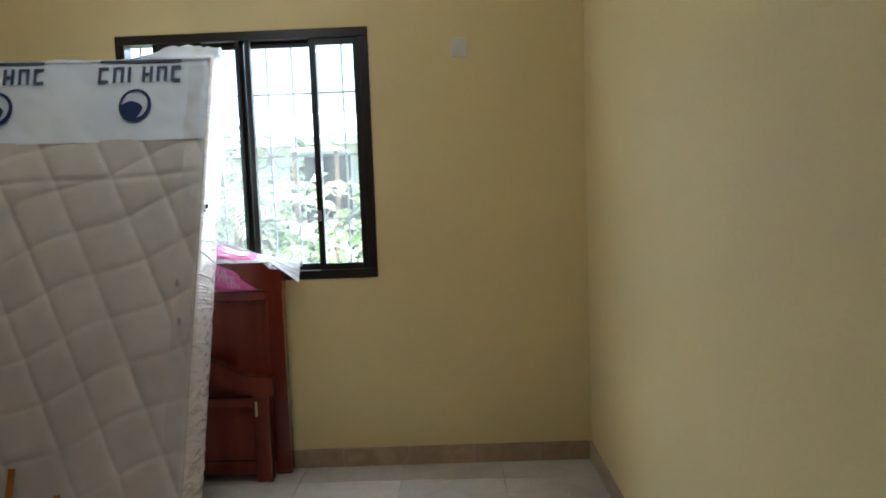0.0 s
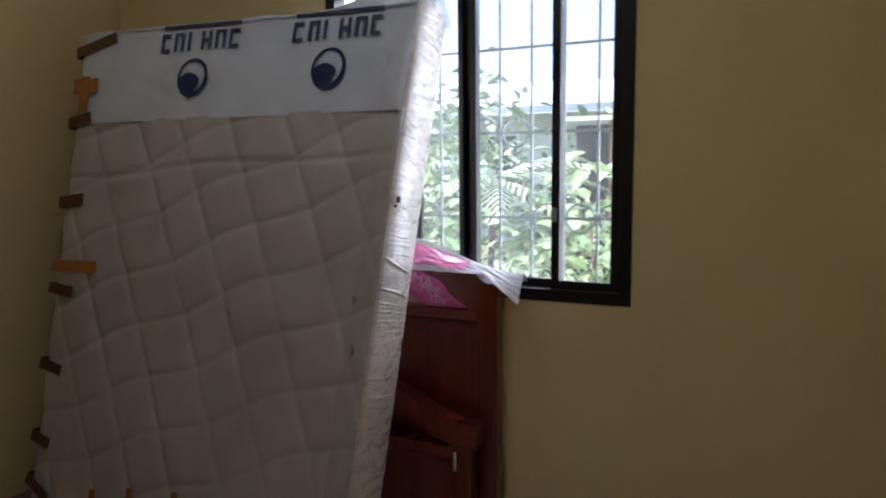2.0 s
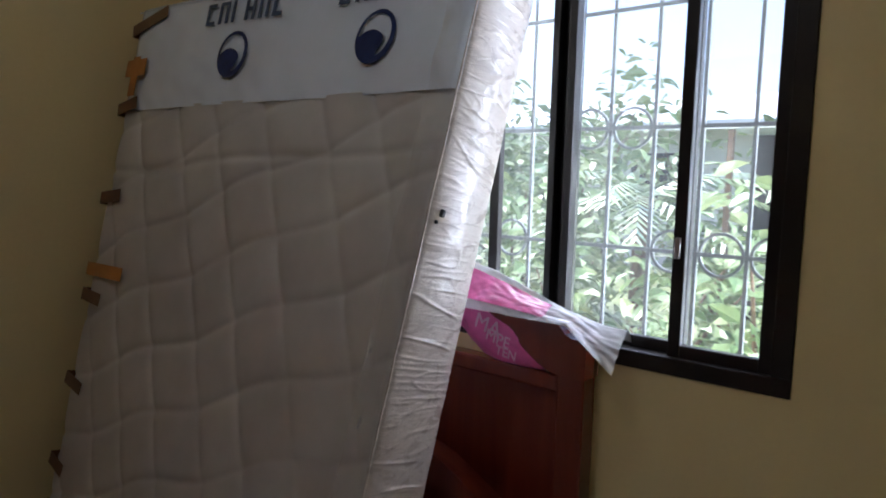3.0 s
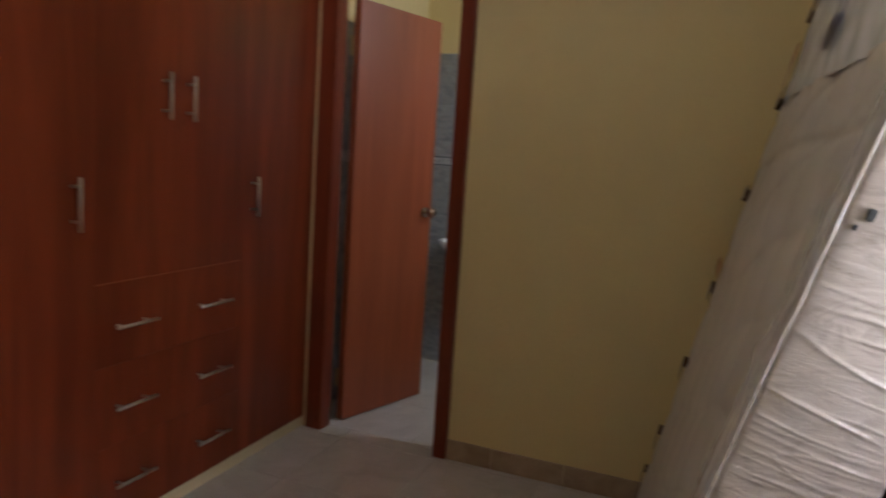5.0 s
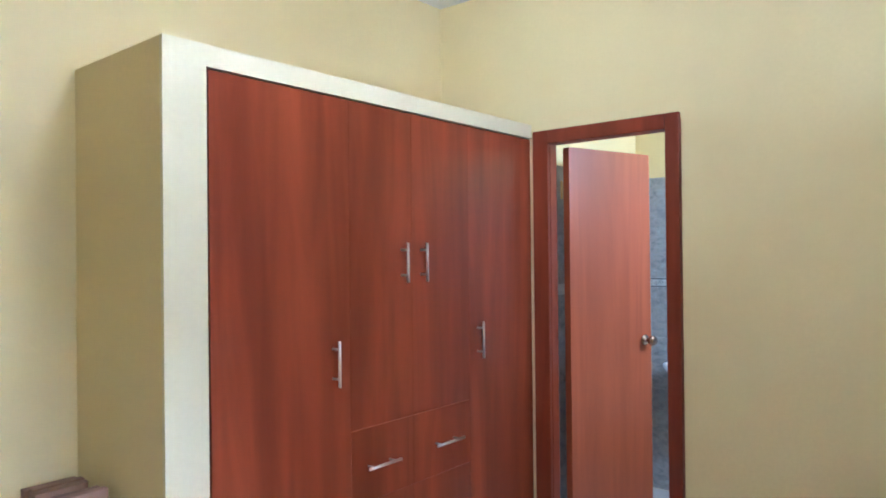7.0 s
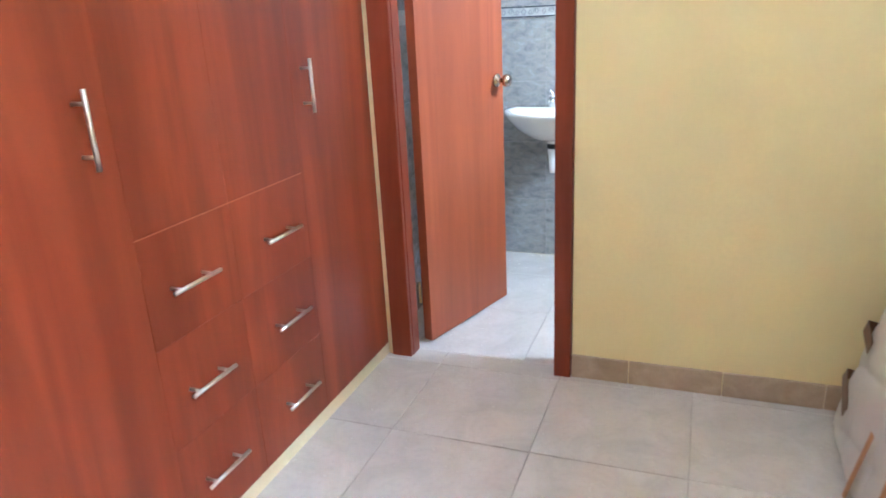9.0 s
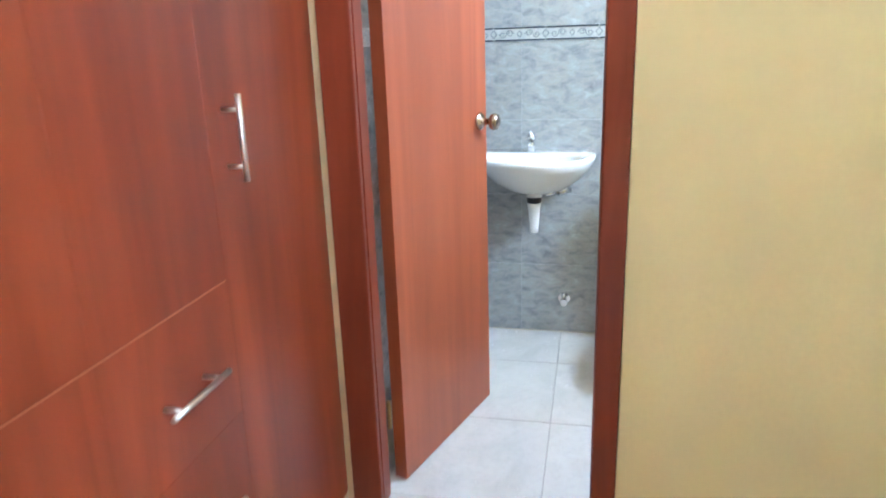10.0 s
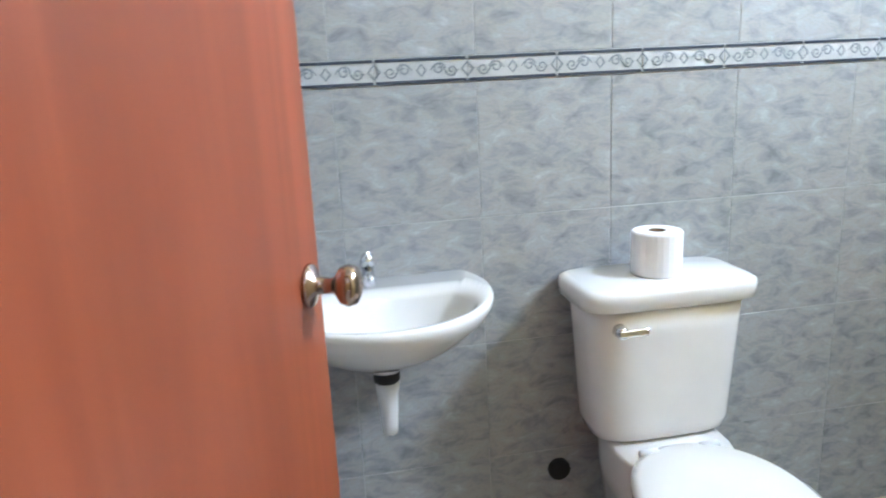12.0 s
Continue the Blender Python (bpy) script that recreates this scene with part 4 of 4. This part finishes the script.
palm = thing("palm", "young palm with fanned fronds in the yard", "palm", pose(0.95, 4.55, -0.25))
bm = bmesh.new()
rod(bm, (0, 0, 0), (0.02, 0, 1.55), 0.06, 0.04, 10)
part("trunk", bm, M_bark, palm)
g = random.Random(21)
for k in range(13):
    bm = bmesh.new()
    a, up = k * 6.28 / 13 + g.uniform(-0.2, 0.2), g.uniform(-0.1, 0.7)
    for s in range(14):
        q = 0.12 + s * 0.055
        c = Vector((math.cos(a) * q, math.sin(a) * q, 1.55 + up * q - 0.45 * q * q))
        side = Vector((-math.sin(a), math.cos(a), 0))
        out = Vector((math.cos(a), math.sin(a), up - 0.9 * q))
        for d in (-1, 1):
            l = 0.22 * (1 - abs(s - 5) / 14)
            e = c + side * d * l * 0.8 + out * l * 0.7 + Vector((0, 0, -0.05))
            m = out * 0.02
            bm.faces.new([bm.verts.new(p) for p in (c - m, c + m, e)])
    part("frond", bm, M_leaf, palm)

house = thing("house", "distant pale house with a grey zinc roof", "house", pose(0, 0, 0))
part("wall", boxes((-9, 2.0, 14.0, 18.0, -0.25, 2.45)), M_facade, house)
part("roof", loft([[(-9.6, 13.3, 2.42), (2.6, 13.3, 2.42), (2.6, 13.3, 2.56), (-9.6, 13.3, 2.56)], [(-9.6, 18.5, 3.5), (2.6, 18.5, 3.5), (2.6, 18.5, 3.64), (-9.6, 18.5, 3.64)]]), M_roof, house)
for x in (-6.5, -3.5, -0.8):
    wdw = part("window", boxes((x, x + 1.3, 13.96, 14.02, 0.9, 2.0)), M_dark, house, "dark house window")
    part("frame", boxes((x - 0.06, x, 13.94, 14.0, 0.84, 2.06), (x + 1.3, x + 1.36, 13.94, 14.0, 0.84, 2.06), (x, x + 1.3, 13.94, 14.0, 0.84, 0.9), (x, x + 1.3, 13.94, 14.0, 2.0, 2.06)), M_facade, wdw)
shed = thing("shed", "low dark open shed among the plants", "shed")
part("roof", boxes((1.40, 1.80, 4.55, 5.2, 1.68, 1.71)), M_roof, shed)
# the shed's shaded inside is put into this panel's black colour
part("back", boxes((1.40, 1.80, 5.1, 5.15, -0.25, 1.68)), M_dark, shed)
for x in (1.41, 1.75):
    part("post", boxes((x, x + 0.03, 4.6, 4.63, -0.25, 1.68)), M_bark, shed)
hills = structure("backdrop", loft([[(x, 180, -1) for x in range(-300, 301, 20)] + [(x, 180, 14 + 9 * math.sin(x * 0.021) + 5 * math.sin(x * 0.057)) for x in range(300, -301, -20)],
                                    [(x, 190, -1) for x in range(-300, 301, 20)] + [(x, 190, 14 + 9 * math.sin(x * 0.021) + 5 * math.sin(x * 0.057)) for x in range(300, -301, -20)]]), M_leaf, "distant wooded hills", "hills")

# ---- pieces of floors and walls ----


def pieces(parent, name, spans, mat, axis, bevel=0.0016):
    """Tiles as objects of their own, alike ones sharing a mesh. spans: box spans in world places."""
    shared = {}
    for x0, x1, y0, y1, z0, z1 in spans:
        if min(x1 - x0, y1 - y0, z1 - z0) <= 0.002:
            continue
        key = (round(x1 - x0, 3), round(y1 - y0, 3), round(z1 - z0, 3))
        if key not in shared:
            bm = boxes((-key[0] / 2, key[0] / 2, -key[1] / 2, key[1] / 2, -key[2] / 2, key[2] / 2), bevel=bevel, seg=1)
            me = bpy.data.meshes.new(name)
            bm.to_mesh(me)
            bm.free()
            me.materials.append(mat)
            shared[key] = me
        ob = new(name, shared[key])
        ob.location = ((x0 + x1) / 2, (y0 + y1) / 2, (z0 + z1) / 2)
        ob.parent = parent


def cells(lo, hi, start, step, gap):
    """Spans between joints from lo to hi."""
    out, k = [], math.floor((lo - start) / step)
    while start + k * step < hi:
        a, b = max(lo, start + k * step), min(hi, start + (k + 1) * step)
        if b - a > 0.01:
            out.append((a + gap / 2, b - gap / 2))
        k += 1
    return out


spans = []
for a, b in cells(-T + 0.06, XE, 0.045, 0.471, 0.003):
    for c, d in cells(-3.0, YN, -0.235 - 0.471 * 6, 0.471, 0.003):
        spans.append((a, b, c, d, -0.010, 0.0))
for a, b in cells(BW, -T + 0.06, -0.06 - 0.471 * 3, 0.471, 0.003):
    for c, d in cells(BS, BN, 0.545 - 0.471 * 3, 0.471, 0.003):
        spans.append((a, b, c, d, -0.010, 0.0))
pieces(floor, "tile", spans, M_tile, "z")

skirting = structure("baseboard", boxes((XE - 0.004, XE, YS, YN, 0, 0.085), (1.9, XE - 0.004, YN - 0.004, YN, 0, 0.085)), M_grout, "tan tile skirting along the walls", "baseboard")
spans = [(0.0, 0.012, c, d, 0.0, 0.09) for c, d in cells(FY1 + 0.002, YN, 0.955, 0.318, 0.003)]
spans += [(c, d, YN - 0.012, YN, 0.0, 0.09) for c, d in cells(0.014, XE - 0.014, 0.2, 0.318, 0.003)]
spans += [(XE - 0.012, XE, c, d, 0.0, 0.09) for c, d in cells(YS, YN - 0.001, 0.1, 0.318, 0.003)]
spans += [(c, d, YS, YS + 0.012, 0.0, 0.09) for c, d in cells(CX + 0.002, EX0, 0.1, 0.318, 0.003)]
pieces(skirting, "skirting_tile", spans, M_skirt, "x")

rows = [(0.002, 0.3185), (0.3205, 0.638), (0.640, 0.9595), (0.9615, 1.279), (1.338, 1.655), (1.657, TT)]
spans = [(BW - 0.012, BW, c, d, z0, z1) for z0, z1 in rows for c, d in cells(BS, BN, 0.036, 0.3285, 0.002)]
pieces(wall_bath_west, "wall_tile", spans, M_bath, "x", 0.001)
spans = [(c, d, BS, BS + 0.010, z0, z1) for z0, z1 in rows for c, d in cells(BW + 0.002, -T - 0.024, 0.0, 0.3285, 0.002)]
pieces(wall_bath_south, "wall_tile", spans, M_bath, "y", 0.001)
spans = [(c, d, BN - 0.010, BN, z0, z1) for z0, z1 in rows[:5] for c, d in cells(BW + 0.002, -T - 0.024, 0.0, 0.3285, 0.002)]
pieces(wall_bath_north, "wall_tile", spans, M_bath, "y", 0.001)

border = structure("tile_border", boxes((BW - 0.012, BW - 0.004, BS, BN, 1.2795, 1.3375)), M_grout, "pale relief border tiles with dark lines and scroll motifs", "tile border")
spans = [(BW - 0.006, BW + 0.001, c, d, 1.281, 1.336) for c, d in cells(BS, BN, 0.036, 0.2125, 0.002)]
pieces(border, "border_tile", spans, M_band, "x", 0.001)
bm = boxes(*[(BW + 0.0012, BW + 0.0032, c + 0.002, d - 0.002, z, z + 0.0065) for c, d in cells(BS, BN, 0.036, 0.2125, 0.002) for z in (1.2815, 1.3292)])
part("dark_line", bm, M_band_line, border, "dark glazed line")
part("border_tile_south", boxes((BW, -T - 0.02, BS, BS + 0.0105, 1.2795, 1.3375)), M_band, border)
bm = bmesh.new()


def ribbon(line, w):
    """A flat band of width w along points (y, z), on the face of the border."""
    side = []
    for k, (p, q) in enumerate(line):
        a, b = line[max(0, k - 1)], line[min(len(line) - 1, k + 1)]
        n = math.hypot(b[0] - a[0], b[1] - a[1]) or 1.0
        u, v = -(b[1] - a[1]) / n * w / 2, (b[0] - a[0]) / n * w / 2
        side.append([bm.verts.new((BW + 0.0028, p + e * u, q + e * v)) for e in (-1, 1)])
    for a, b in zip(side, side[1:]):
        bm.faces.new((a[0], b[0], b[1], a[1]))


def curl(yc, zc, r, way, up):
    """A scroll that winds in one and a half turns."""
    return [(yc + way * r * (1 - k / 26) * math.cos(k * 0.4), zc + up * r * (1 - k / 26) * math.sin(k * 0.4)) for k in range(22)]


ZB = 1.3085
for c, d in cells(BS, BN, 0.036, 0.2125, 0.002):
    m, h = (c + d) / 2, d - c
    for yc in (c, d):
        ribbon([(yc + 0.013 * math.cos(k * math.pi / 2), ZB + 0.016 * math.sin(k * math.pi / 2)) for k in range(5)], 0.0035)
    ribbon([(m + 0.010 * math.cos(k * math.pi / 2), ZB + 0.013 * math.sin(k * math.pi / 2)) for k in range(5)], 0.005)
    for way in (-1, 1):
        ribbon(curl(m + way * h * 0.19, ZB + 0.002, 0.015, way, 1), 0.0038)
        ribbon(curl(m + way * h * 0.33, ZB - 0.002, 0.014, -way, -1), 0.0038)
        ribbon([(m + way * h * (0.10 + 0.30 * k / 12), ZB + 0.014 * math.sin(k / 12 * math.tau)) for k in range(13)], 0.003)
tagged(part("scroll_motif", bm, M_band_motif, border, "grey scroll motifs"), kind="stuff")
